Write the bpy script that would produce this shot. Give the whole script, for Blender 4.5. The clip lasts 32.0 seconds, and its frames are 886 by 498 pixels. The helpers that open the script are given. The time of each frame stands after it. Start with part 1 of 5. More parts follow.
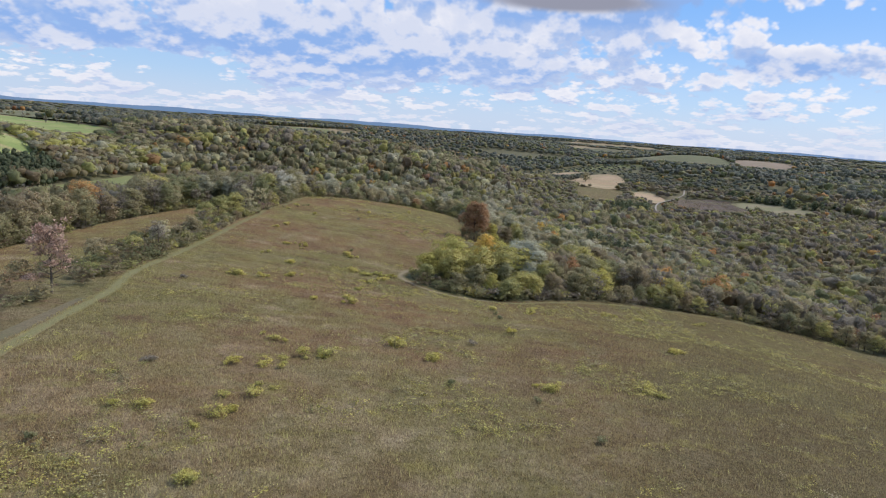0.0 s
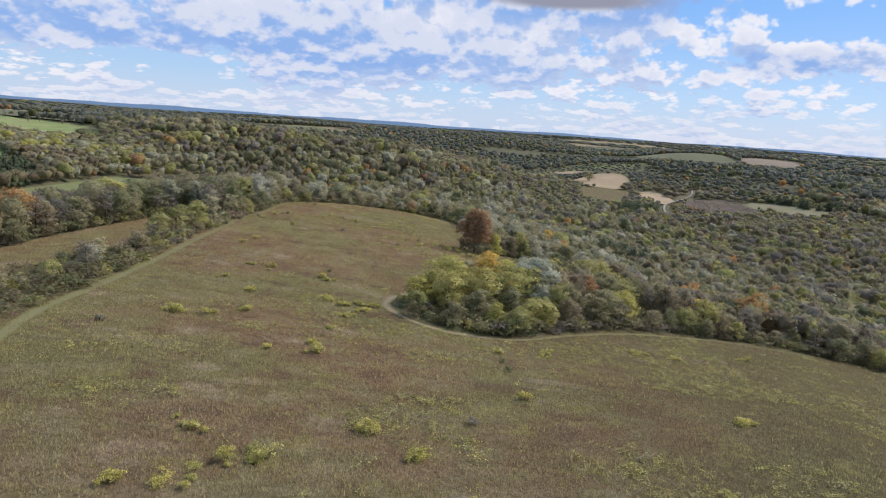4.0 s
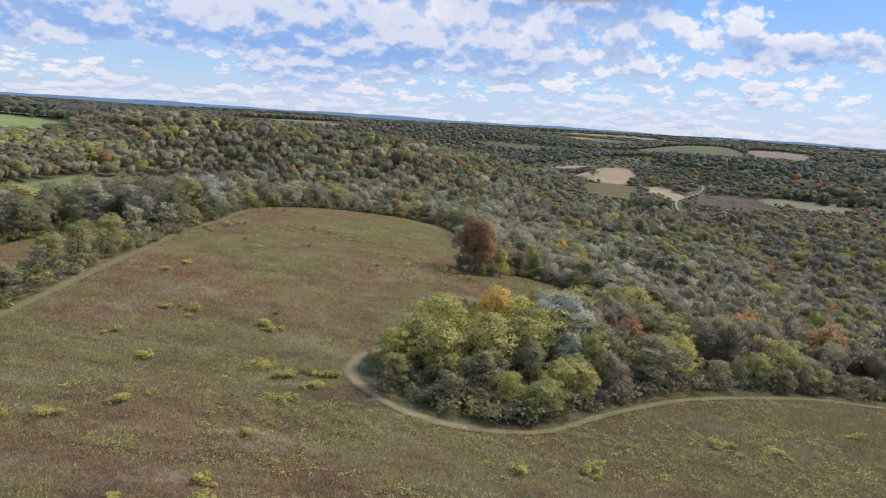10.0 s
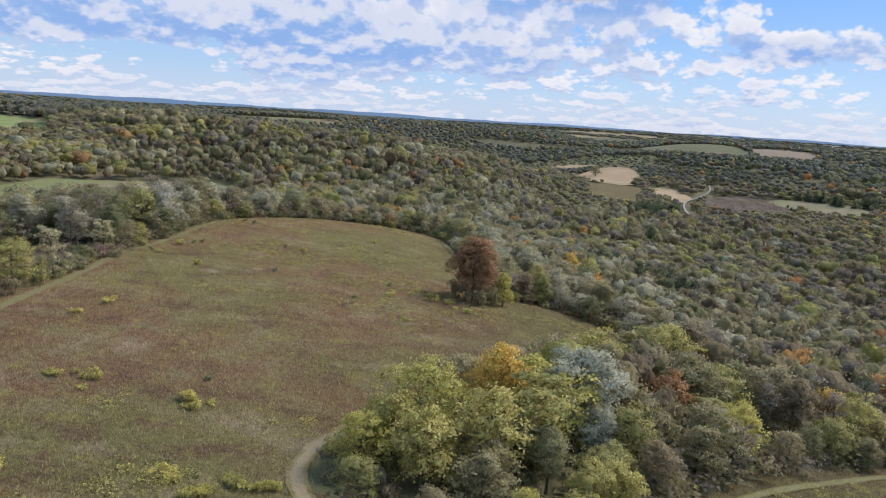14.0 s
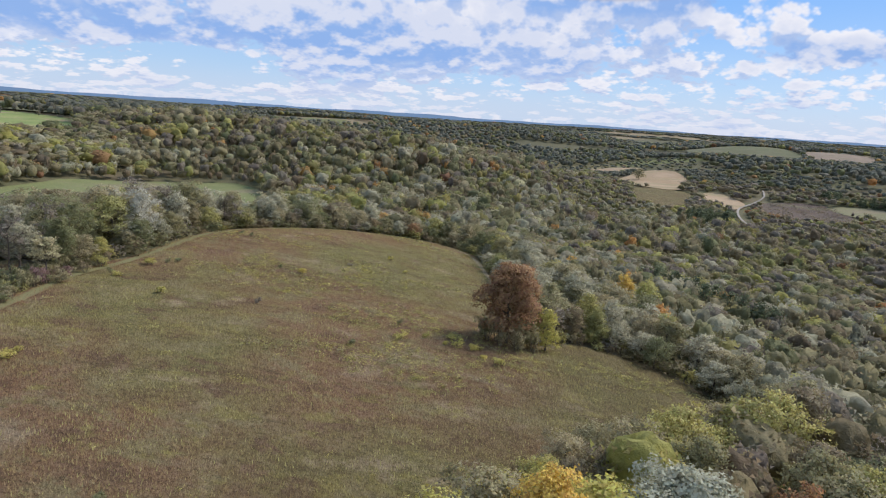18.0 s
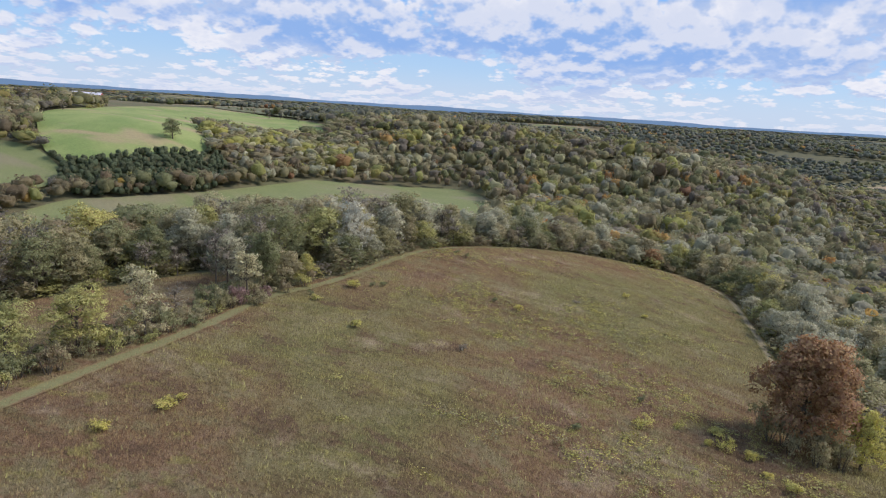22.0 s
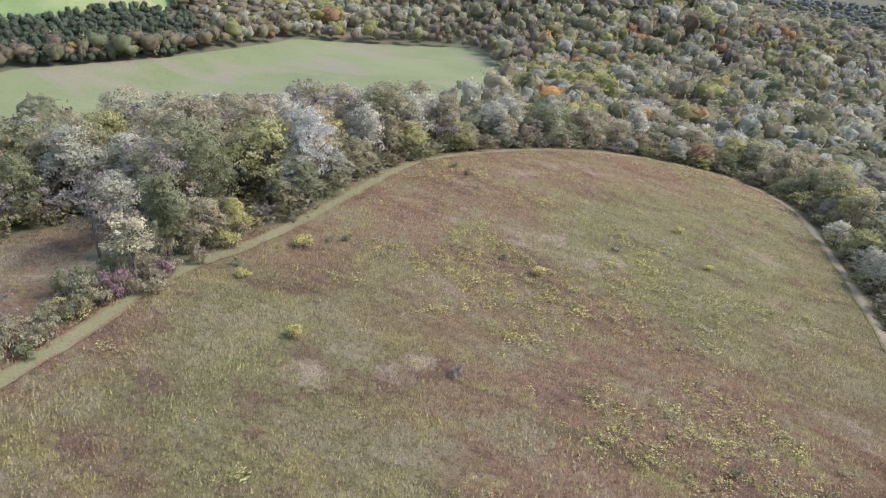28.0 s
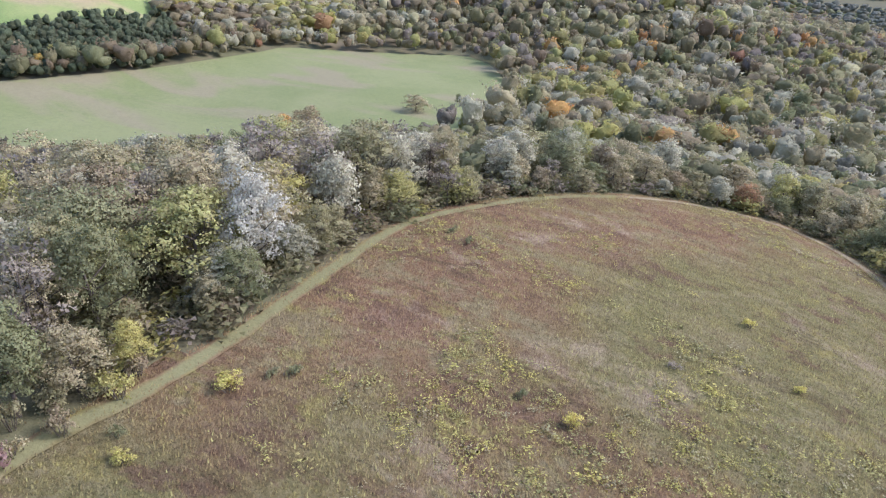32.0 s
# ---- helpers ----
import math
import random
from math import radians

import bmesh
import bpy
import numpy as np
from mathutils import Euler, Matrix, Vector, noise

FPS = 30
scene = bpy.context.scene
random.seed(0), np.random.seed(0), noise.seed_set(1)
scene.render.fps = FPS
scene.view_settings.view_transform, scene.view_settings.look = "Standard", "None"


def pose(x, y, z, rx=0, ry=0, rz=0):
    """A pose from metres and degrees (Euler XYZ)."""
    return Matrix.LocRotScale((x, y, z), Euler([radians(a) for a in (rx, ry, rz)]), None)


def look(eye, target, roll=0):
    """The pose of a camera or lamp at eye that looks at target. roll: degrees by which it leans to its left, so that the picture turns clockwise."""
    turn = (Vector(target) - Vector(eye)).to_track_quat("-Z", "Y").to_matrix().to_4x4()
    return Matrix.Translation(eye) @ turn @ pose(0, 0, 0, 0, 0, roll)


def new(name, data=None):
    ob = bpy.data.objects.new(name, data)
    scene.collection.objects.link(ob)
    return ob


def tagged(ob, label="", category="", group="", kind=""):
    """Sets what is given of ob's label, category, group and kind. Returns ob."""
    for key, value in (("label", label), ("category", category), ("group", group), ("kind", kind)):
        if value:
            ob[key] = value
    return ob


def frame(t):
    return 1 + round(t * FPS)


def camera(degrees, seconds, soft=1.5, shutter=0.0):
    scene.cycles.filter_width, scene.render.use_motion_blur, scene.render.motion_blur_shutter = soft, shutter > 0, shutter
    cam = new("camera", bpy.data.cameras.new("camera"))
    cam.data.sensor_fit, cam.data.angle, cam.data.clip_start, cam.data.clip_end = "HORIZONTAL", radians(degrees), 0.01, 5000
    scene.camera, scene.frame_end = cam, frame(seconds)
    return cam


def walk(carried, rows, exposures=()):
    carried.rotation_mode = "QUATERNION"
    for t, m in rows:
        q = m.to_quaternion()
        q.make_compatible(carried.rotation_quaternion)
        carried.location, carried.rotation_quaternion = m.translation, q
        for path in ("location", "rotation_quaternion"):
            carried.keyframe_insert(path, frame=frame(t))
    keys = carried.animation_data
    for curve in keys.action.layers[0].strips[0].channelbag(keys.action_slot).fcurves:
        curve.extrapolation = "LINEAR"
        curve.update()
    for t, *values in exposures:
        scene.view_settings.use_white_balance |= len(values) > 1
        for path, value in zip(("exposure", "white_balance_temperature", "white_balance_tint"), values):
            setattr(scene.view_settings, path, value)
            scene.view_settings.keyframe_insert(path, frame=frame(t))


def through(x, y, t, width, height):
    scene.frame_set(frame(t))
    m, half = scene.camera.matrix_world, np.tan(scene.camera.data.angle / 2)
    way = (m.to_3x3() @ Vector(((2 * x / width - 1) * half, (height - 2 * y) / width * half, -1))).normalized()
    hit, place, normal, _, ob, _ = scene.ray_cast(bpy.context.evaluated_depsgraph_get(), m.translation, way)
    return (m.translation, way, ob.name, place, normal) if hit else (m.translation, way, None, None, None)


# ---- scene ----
# ---------------------------------------------------------------- camera
cam = camera(68.65, 32.0, soft=1.15)
# seconds, place in metres, then turn to the left, tilt up and lean in degrees
FLIGHT = [
    (0, 0.00, 0.00, 40.00, 0.00, -10.81, 4.21),
    (1, 0.38, 8.82, 40.10, -0.09, -10.89, 4.18),
    (2, 0.75, 17.69, 40.10, -0.11, -10.93, 4.14),
    (3, 0.98, 26.47, 39.97, -0.07, -10.97, 4.09),
    (3.5, 1.04, 30.86, 39.87, 0.01, -10.94, 4.07),
    (5.5, 0.96, 48.06, 39.17, -0.21, -11.19, 3.97),
    (6, 1.05, 52.43, 38.99, -0.20, -11.20, 3.94),
    (7, 1.24, 61.20, 38.66, -0.19, -11.31, 3.87),
    (8, 1.39, 69.90, 38.38, -0.23, -11.43, 3.80),
    (9, 1.60, 78.58, 38.12, -0.27, -11.41, 3.75),
    (10, 2.01, 87.23, 37.96, -0.30, -11.47, 3.73),
    (11, 2.51, 95.85, 38.00, -0.34, -11.52, 3.73),
    (12, 2.95, 104.44, 38.20, -0.36, -11.55, 3.71),
    (13, 3.23, 112.88, 38.40, -0.46, -11.60, 3.70),
    (14, 3.50, 121.36, 38.40, -0.46, -11.66, 3.69),
    (14.5, 3.63, 125.66, 38.34, -0.49, -11.62, 3.70),
    (16.5, 5.27, 145.96, 36.98, -0.49, -11.60, 3.80),
    (17, 5.27, 150.37, 36.79, -0.54, -11.57, 3.81),
    (17.5, 5.20, 154.73, 36.63, -0.46, -11.59, 3.81),
    (18, 5.03, 159.00, 36.51, 2.67, -11.76, 3.81),
    (18.5, 4.73, 163.12, 36.40, 10.52, -12.20, 3.81),
    (19, 4.18, 167.02, 36.31, 10.69, -12.23, 3.81),
    (19.5, 3.34, 170.71, 36.26, 11.62, -12.21, 3.80),
    (20, 2.29, 174.26, 36.24, 16.34, -12.27, 3.78),
    (20.5, 1.11, 177.76, 36.22, 22.19, -12.60, 3.76),
    (21, -0.19, 181.23, 36.20, 22.27, -12.59, 3.74),
    (22, -2.94, 188.36, 36.13, 22.42, -12.47, 3.69),
    (23, -5.79, 195.87, 36.17, 22.49, -12.28, 3.66),
    (24, -8.66, 203.35, 36.40, 22.56, -12.08, 3.64),
    (25, -11.40, 210.69, 36.79, 22.62, -11.98, 3.62),
    (25.5, -12.67, 214.31, 36.99, 22.60, -11.97, 3.60),
    (26, -13.87, 217.92, 37.19, 22.54, -13.33, 3.58),
    (26.5, -15.03, 221.52, 37.38, 22.36, -19.12, 3.56),
    (28.5, -19.78, 234.36, 39.51, 22.16, -25.44, 3.33),
    (29, -21.31, 238.26, 39.54, 22.20, -25.35, 3.30),
    (30, -24.48, 246.18, 39.51, 22.28, -25.26, 3.24),
    (31, -27.73, 254.12, 39.37, 22.34, -25.26, 3.19),
    (32, -30.90, 262.22, 39.19, 22.25, -25.22, 3.15),

]
EXPOSURES = [(0.0, 0.0, 6230, 15), (25.5, 0.0, 6230, 15), (26.5, 0.22, 6110, 17), (28.5, 0.74, 5690, 24), (32.0, 0.74, 5690, 24)]
walk(cam, [(t, pose(x, y, z, 90 + tilt, 0, turn) @ pose(0, 0, 0, 0, 0, lean))
           for t, x, y, z, turn, tilt, lean in FLIGHT], EXPOSURES)

# ---------------------------------------------------------------- light
SUN_AZIMUTH, SUN_HEIGHT = radians(58), radians(43)   # clockwise from +y, above the horizon


def sky():
    world = bpy.data.worlds.new("sky")
    world.use_nodes = True
    scene.world = world
    t = world.node_tree
    t.nodes.clear()

    def node(kind, **values):
        n = t.nodes.new(kind)
        for key, value in values.items():
            n.inputs[key].default_value = value
        return n

    def math_node(op, a, b=None):
        n = t.nodes.new("ShaderNodeMath")
        n.operation = op
        for k, v in enumerate((a, b)):
            if v is None:
                continue
            if isinstance(v, (int, float)):
                n.inputs[k].default_value = v
            else:
                t.links.new(v, n.inputs[k])
        return n.outputs[0]

    def ramp(value, lo, hi):
        n = t.nodes.new("ShaderNodeMapRange")
        n.interpolation_type = "SMOOTHSTEP"
        t.links.new(value, n.inputs["Value"])
        n.inputs["From Min"].default_value, n.inputs["From Max"].default_value = lo, hi
        return n.outputs["Result"]

    def mix(f, a, b):
        n = t.nodes.new("ShaderNodeMix")
        n.data_type = "RGBA"
        for k, v in ((0, f), (6, a), (7, b)):
            if isinstance(v, (int, float, tuple)):
                n.inputs[k].default_value = v
            else:
                t.links.new(v, n.inputs[k])
        return n.outputs[2]

    air = t.nodes.new("ShaderNodeTexSky")
    air.sky_type = "NISHITA"
    air.sun_disc = False
    air.sun_elevation, air.sun_rotation = SUN_HEIGHT, SUN_AZIMUTH
    air.dust_density, air.air_density = 1.0, 1.0
    way = t.nodes.new("ShaderNodeTexCoord").outputs["Generated"]
    cut = t.nodes.new("ShaderNodeSeparateXYZ")
    t.links.new(way, cut.inputs[0])
    up = math_node("MAXIMUM", cut.outputs[2], 0.0)
    level = t.nodes.new("ShaderNodeCombineXYZ")
    t.links.new(cut.outputs[0], level.inputs[0])
    t.links.new(cut.outputs[1], level.inputs[1])
    turn = t.nodes.new("ShaderNodeVectorMath")
    turn.operation = "NORMALIZE"
    t.links.new(level.outputs[0], turn.inputs[0])
    # clouds crowd together towards the horizon
    reach = math_node("MULTIPLY", math_node("POWER", math_node("ADD", up, 0.05), -0.26), 2.3)

    def dome(k):
        n = t.nodes.new("ShaderNodeVectorMath")
        n.operation = "SCALE"
        t.links.new(turn.outputs[0], n.inputs[0])
        t.links.new(math_node("MULTIPLY", reach, k), n.inputs["Scale"])
        return n.outputs[0]

    def clouds(shift, scale, detail, k=1.0):
        m = t.nodes.new("ShaderNodeMapping")
        m.inputs["Location"].default_value = shift
        t.links.new(dome(k), m.inputs["Vector"])
        n = node("ShaderNodeTexNoise", Scale=scale, Detail=detail, Roughness=0.55, Distortion=0.15)
        t.links.new(m.outputs[0], n.inputs["Vector"])
        return n.outputs["Fac"]

    def puffs(scale, k):
        m = t.nodes.new("ShaderNodeMapping")
        m.inputs["Location"].default_value = (1.3, 0.4, 0.0)
        t.links.new(dome(k), m.inputs["Vector"])
        n = t.nodes.new("ShaderNodeTexVoronoi")
        n.feature = "SMOOTH_F1"
        n.inputs["Scale"].default_value, n.inputs["Smoothness"].default_value = scale, 0.45
        n.inputs["Detail"].default_value, n.inputs["Roughness"].default_value = 3.0, 0.6
        t.links.new(m.outputs[0], n.inputs["Vector"])
        return math_node("SUBTRACT", 0.42, n.outputs["Distance"])

    azimuth = math_node("ARCTAN2", cut.outputs[0], cut.outputs[1])
    rise = math_node("ARCSINE", cut.outputs[2])

    def bank(a, e, wide, tall):
        """A soft oval round one direction, in degrees: 1 in its middle."""
        u = math_node("DIVIDE", math_node("SUBTRACT", azimuth, radians(a)), radians(wide))
        v = math_node("DIVIDE", math_node("SUBTRACT", rise, radians(e)), radians(tall))
        return math_node("EXPONENT", math_node("MULTIPLY", math_node("ADD", math_node("MULTIPLY", u, u), math_node("MULTIPLY", v, v)), -1.0))

    def banks(rows):
        total = 0.0
        for a, e, wide, tall, k in rows:
            total = math_node("ADD", math_node("MULTIPLY", bank(a, e, wide, tall), k), total)
        return total

    placed, dusky = banks(CLOUD_BANKS), banks(CLOUD_BASES)

    def heap(k):
        big = clouds(CLOUD_SHIFT, CLOUD_SIZE, 7.0, k)
        return math_node("ADD", math_node("ADD", big, placed), math_node("MULTIPLY", puffs(6.0, k), 0.36))

    mass, above = heap(1.0), heap(0.975)
    lofty = clouds(CLOUD_SHIFT, CLOUD_SIZE * 1.6, 4.0, 0.955)
    broad = clouds(CLOUD_SHIFT, CLOUD_SIZE * 1.6, 4.0, 1.0)
    swell = math_node("SUBTRACT", broad, lofty)
    cover = ramp(mass, CLOUD_EDGE, CLOUD_EDGE + 0.13)
    relief = ramp(math_node("ADD", math_node("SUBTRACT", mass, above), math_node("MULTIPLY", swell, 0.5)), -0.10, 0.07)
    thick = ramp(math_node("ADD", math_node("ADD", math_node("MULTIPLY", mass, 0.55), math_node("MULTIPLY", broad, 0.45)), dusky), CLOUD_EDGE + 0.08, CLOUD_EDGE + 0.40)
    soft = ramp(math_node("ADD", swell, math_node("MULTIPLY", math_node("SUBTRACT", mass, above), 0.6)), -0.09, 0.09)
    shade = mix(soft, (0.37, 0.60, 1.02, 1), (0.88, 0.95, 1.08, 1))
    shade = mix(ramp(dusky, 0.30, 0.62), shade, (0.40, 0.42, 0.50, 1))
    rim = mix(relief, (0.72, 0.83, 1.02, 1), (1.26, 1.24, 1.20, 1))
    body = mix(thick, rim, shade)
    deep = mix(ramp(up, 0.0, 0.20), (0.52, 0.76, 1.0, 1), (0.20, 0.50, 1.0, 1))
    clear = t.nodes.new("ShaderNodeVectorMath")
    clear.operation = "SCALE"
    clear.inputs["Scale"].default_value = SKY_BLUE
    t.links.new(air.outputs[0], clear.inputs[0])
    blue = t.nodes.new("ShaderNodeVectorMath")
    blue.operation = "ADD"
    t.links.new(mix(0.75, clear.outputs[0], deep), blue.inputs[0])
    white = t.nodes.new("ShaderNodeVectorMath")
    white.operation = "SCALE"
    white.inputs["Scale"].default_value = SKY_CLOUD
    t.links.new(body, white.inputs[0])
    full = mix(cover, blue.outputs[0], white.outputs[0])
    hz = t.nodes.new("ShaderNodeVectorMath")
    hz.operation = "SCALE"
    hz.inputs["Scale"].default_value = SKY_CLOUD
    hz.inputs[0].default_value = (0.86, 0.93, 1.04)
    low = mix(math_node("MULTIPLY", math_node("SUBTRACT", 1.0, ramp(up, 0.0, 0.06)), 0.5), full, hz.outputs[0])
    out = node("ShaderNodeBackground", Strength=1.0)
    t.links.new(low, out.inputs[0])
    end = t.nodes.new("ShaderNodeOutputWorld")
    t.links.new(out.outputs[0], end.inputs[0])


SKY_BLUE, SKY_CLOUD = 0.085, 0.77
CLOUD_SHIFT, CLOUD_SIZE, CLOUD_EDGE = (3.6, 2.3, 0.0), 0.80, 0.175
# azimuth and height in degrees, breadth, depth, then how much cloud there is (below 0: an opening)
CLOUD_BANKS = [(9, 11, 9, 1.8, 0.35), (26, 6.6, 5, 1.2, 0.22), (30, 9.3, 4.5, 1.6, -0.25), (18.3, 6.4, 3.5, 0.8, -0.2), (-22, 1.9, 3.5, 0.6, -0.2), (-25, 3.4, 4.0, 0.6, -0.15),
               (-10, 6.0, 9, 2.0, 0.20), (4.5, 4.6, 4.5, 1.6, 0.15), (-31, 5.4, 8, 1.6, 0.18), (-46, 6.2, 13, 2.2, 0.14), (-22, 6.5, 12, 2.0, 0.10), (-48, 3.0, 5, 0.8, -0.15), (-2, 2.6, 2.5, 0.5, -0.15)]
CLOUD_BASES = [(9, 10.6, 9.5, 1.1, 0.75), (26, 6.2, 4.5, 0.9, 0.22), (-11, 6.0, 10, 2.4, 0.16), (-30, 5.0, 9, 1.3, 0.12), (-48, 5.8, 12, 1.5, 0.10)]
sky()
lamp = bpy.data.lights.new("sun", "SUN")
lamp.energy, lamp.angle, lamp.color = 4.5, radians(26), (1.0, 0.925, 0.83)
sun = new("sun", lamp)
sun.matrix_world = look((0, 0, 300), Vector((0, 0, 300)) - Vector((math.sin(SUN_AZIMUTH) * math.cos(SUN_HEIGHT),
                        math.cos(SUN_AZIMUTH) * math.cos(SUN_HEIGHT), math.sin(SUN_HEIGHT))))


# ---------------------------------------------------------------- materials
class Nodes:
    """A small builder for one node material."""

    def __init__(self, name):
        self.mat = bpy.data.materials.new(name)
        self.mat.use_nodes = True
        self.t = self.mat.node_tree
        self.t.nodes.clear()
        self.out = self.t.nodes.new("ShaderNodeOutputMaterial")
        self.pos = self.t.nodes.new("ShaderNodeNewGeometry").outputs["Position"]

    def put(self, socket, v):
        if isinstance(v, (int, float)):
            socket.default_value = v
        elif isinstance(v, tuple):
            socket.default_value = v if len(v) == 4 else (*v, 1)
        else:
            self.t.links.new(v, socket)

    def noise(self, scale, detail=4.0, rough=0.6, stretch=None, distort=0.0):
        v = self.pos
        if stretch:
            m = self.t.nodes.new("ShaderNodeMapping")
            m.inputs["Scale"].default_value = stretch
            self.t.links.new(v, m.inputs["Vector"])
            v = m.outputs[0]
        n = self.t.nodes.new("ShaderNodeTexNoise")
        self.t.links.new(v, n.inputs["Vector"])
        for k, x in (("Scale", scale), ("Detail", detail), ("Roughness", rough), ("Distortion", distort)):
            n.inputs[k].default_value = x
        return n.outputs["Fac"]

    def ramp(self, v, lo, hi, a=0.0, b=1.0):
        n = self.t.nodes.new("ShaderNodeMapRange")
        n.interpolation_type = "SMOOTHSTEP"
        self.put(n.inputs["Value"], v)
        for k, x in (("From Min", lo), ("From Max", hi), ("To Min", a), ("To Max", b)):
            n.inputs[k].default_value = x
        return n.outputs["Result"]

    def mix(self, f, a, b, blend="MIX"):
        n = self.t.nodes.new("ShaderNodeMix")
        n.data_type, n.blend_type = "RGBA", blend
        for k, v in ((0, f), (6, a), (7, b)):
            self.put(n.inputs[k], v)
        return n.outputs[2]

    def hue(self, colour, h, s, v):
        n = self.t.nodes.new("ShaderNodeHueSaturation")
        for k, x in (("Color", colour), ("Hue", h), ("Saturation", s), ("Value", v)):
            self.put(n.inputs[k], x)
        return n.outputs[0]

    def attribute(self, name):
        n = self.t.nodes.new("ShaderNodeAttribute")
        n.attribute_name = name
        return n.outputs["Fac"]

    def random(self):
        return self.t.nodes.new("ShaderNodeObjectInfo").outputs["Random"]

    def island(self):
        return self.t.nodes.new("ShaderNodeNewGeometry").outputs["Random Per Island"]

    def finish(self, colour, rough=0.9, bump=None, depth=0.1, leaf=0.0, metal=0.0, gloss=0.2):
        p = self.t.nodes.new("ShaderNodeBsdfPrincipled")
        self.put(p.inputs["Base Color"], colour)
        self.put(p.inputs["Roughness"], rough)
        p.inputs["Metallic"].default_value = metal
        p.inputs["Specular IOR Level"].default_value = gloss
        if bump is not None:
            b = self.t.nodes.new("ShaderNodeBump")
            b.inputs["Distance"].default_value = depth
            self.t.links.new(bump, b.inputs["Height"])
            self.t.links.new(b.outputs[0], p.inputs["Normal"])
        last = p.outputs[0]
        if leaf:
            tr = self.t.nodes.new("ShaderNodeBsdfTranslucent")
            self.put(tr.inputs[0], colour)
            m = self.t.nodes.new("ShaderNodeMixShader")
            m.inputs[0].default_value = leaf
            self.t.links.new(last, m.inputs[1])
            self.t.links.new(tr.outputs[0], m.inputs[2])
            last = m.outputs[0]
        self.t.links.new(last, self.out.inputs[0])
        return self.mat


BLEACHED = [(-40, 73, 4), (-33, 76, 3.5), (-4, 75, 3.5), (-35, 131, 3), (-47, 224, 4.5), (-52.5, 278.5, 4.0), (-43, 287, 3.0), (-45, 149, 4), (36, 282, 3.5), (-19, 296, 3)]


def height_guess(y):
    """About how high the hill is along its length."""
    return 1.0 - 5.0 * min(1.0, max(0.0, (y - 80) / 180))


def meadow_colour(n):
    """Drifts of rust-brown weeds, olive and grey-green grass and bleached tan patches."""
    big, mid = n.noise(0.020, 3, 0.5), n.noise(0.085, 8, 0.72, (1, 1.5, 1), 0.25)
    c = n.mix(n.ramp(big, 0.40, 0.60), (0.178, 0.112, 0.062), (0.152, 0.138, 0.056))
    c = n.mix(n.ramp(mid, 0.49, 0.60, 0, 0.8), c, (0.190, 0.162, 0.082))
    c = n.mix(n.ramp(mid, 0.37, 0.48, 0.85, 0), c, (0.122, 0.078, 0.048))
    pale = n.noise(0.050, 8, 0.70, (1.0, 1.6, 1.0), 0.3)
    c = n.mix(n.ramp(pale, 0.54, 0.70, 0, 0.8), c, (0.295, 0.232, 0.154))
    c = n.mix(n.ramp(n.noise(0.055, 7, 0.7, (1.3, 1, 1), 0.3), 0.55, 0.70, 0, 0.4), c, (0.212, 0.136, 0.092))
    # low ridges of rank growth run across the hill
    c = n.mix(n.ramp(n.noise(0.30, 5, 0.65, (0.14, 1, 1), 0.3), 0.56, 0.66, 0, 0.55), c, (0.092, 0.074, 0.034))
    # bleached spots, and thinner, paler grass towards the south
    for px, py, wide in BLEACHED:
        near = n.t.nodes.new("ShaderNodeVectorMath")
        near.operation = "DISTANCE"
        near.inputs[1].default_value = (px, py, height_guess(py))
        n.t.links.new(n.pos, near.inputs[0])
        ragged = n.t.nodes.new("ShaderNodeMath")
        ragged.operation, ragged.inputs[1].default_value = "MULTIPLY_ADD", wide * 2.2
        n.t.links.new(n.noise(0.45, 6, 0.72), ragged.inputs[0])
        n.t.links.new(near.outputs["Value"], ragged.inputs[2])
        c = n.mix(n.ramp(ragged.outputs[0], wide * 1.1, wide * 2.1, 0.75, 0), c, (0.310, 0.248, 0.160))
    south = n.t.nodes.new("ShaderNodeSeparateXYZ")
    n.t.links.new(n.pos, south.inputs[0])
    c = n.mix(n.ramp(south.outputs[1], 70, 135, 0.5, 0), c, n.mix(n.ramp(n.noise(0.12, 7, 0.7), 0.42, 0.60), (0.178, 0.146, 0.066), (0.300, 0.246, 0.140)))
    # the right-hand field is mixed towards a darker, more olive tone
    east = n.t.nodes.new("ShaderNodeSeparateXYZ")
    n.t.links.new(n.pos, east.inputs[0])
    wander = n.t.nodes.new("ShaderNodeMath")
    wander.operation, wander.inputs[1].default_value = "MULTIPLY_ADD", 90.0
    n.t.links.new(n.noise(0.03, 4, 0.6), wander.inputs[0])
    n.t.links.new(east.outputs[0], wander.inputs[2])
    c = n.mix(n.ramp(wander.outputs[0], 35, 110, 0, 0.75), c, (0.102, 0.086, 0.039))
    return n.mix(n.ramp(n.noise(0.16, 8, 0.74, (1, 1.4, 1), 0.25), 0.53, 0.64, 0, 0.75), c, (0.205, 0.178, 0.062))


def meadow_material():
    n = Nodes("meadow_grass")
    c = meadow_colour(n)
    c = n.mix(n.ramp(n.noise(0.8, 6, 0.75), 0.38, 0.66, 0, 0.8), c, n.hue(c, 0.5, 0.92, 1.5))
    c = n.mix(n.ramp(n.noise(1.7, 5, 0.75), 0.50, 0.66, 0, 0.8), c, n.hue(c, 0.5, 1.0, 0.45))
    return n.finish(c, 0.95, n.noise(2.6, 5, 0.8), 0.7, gloss=0.1)


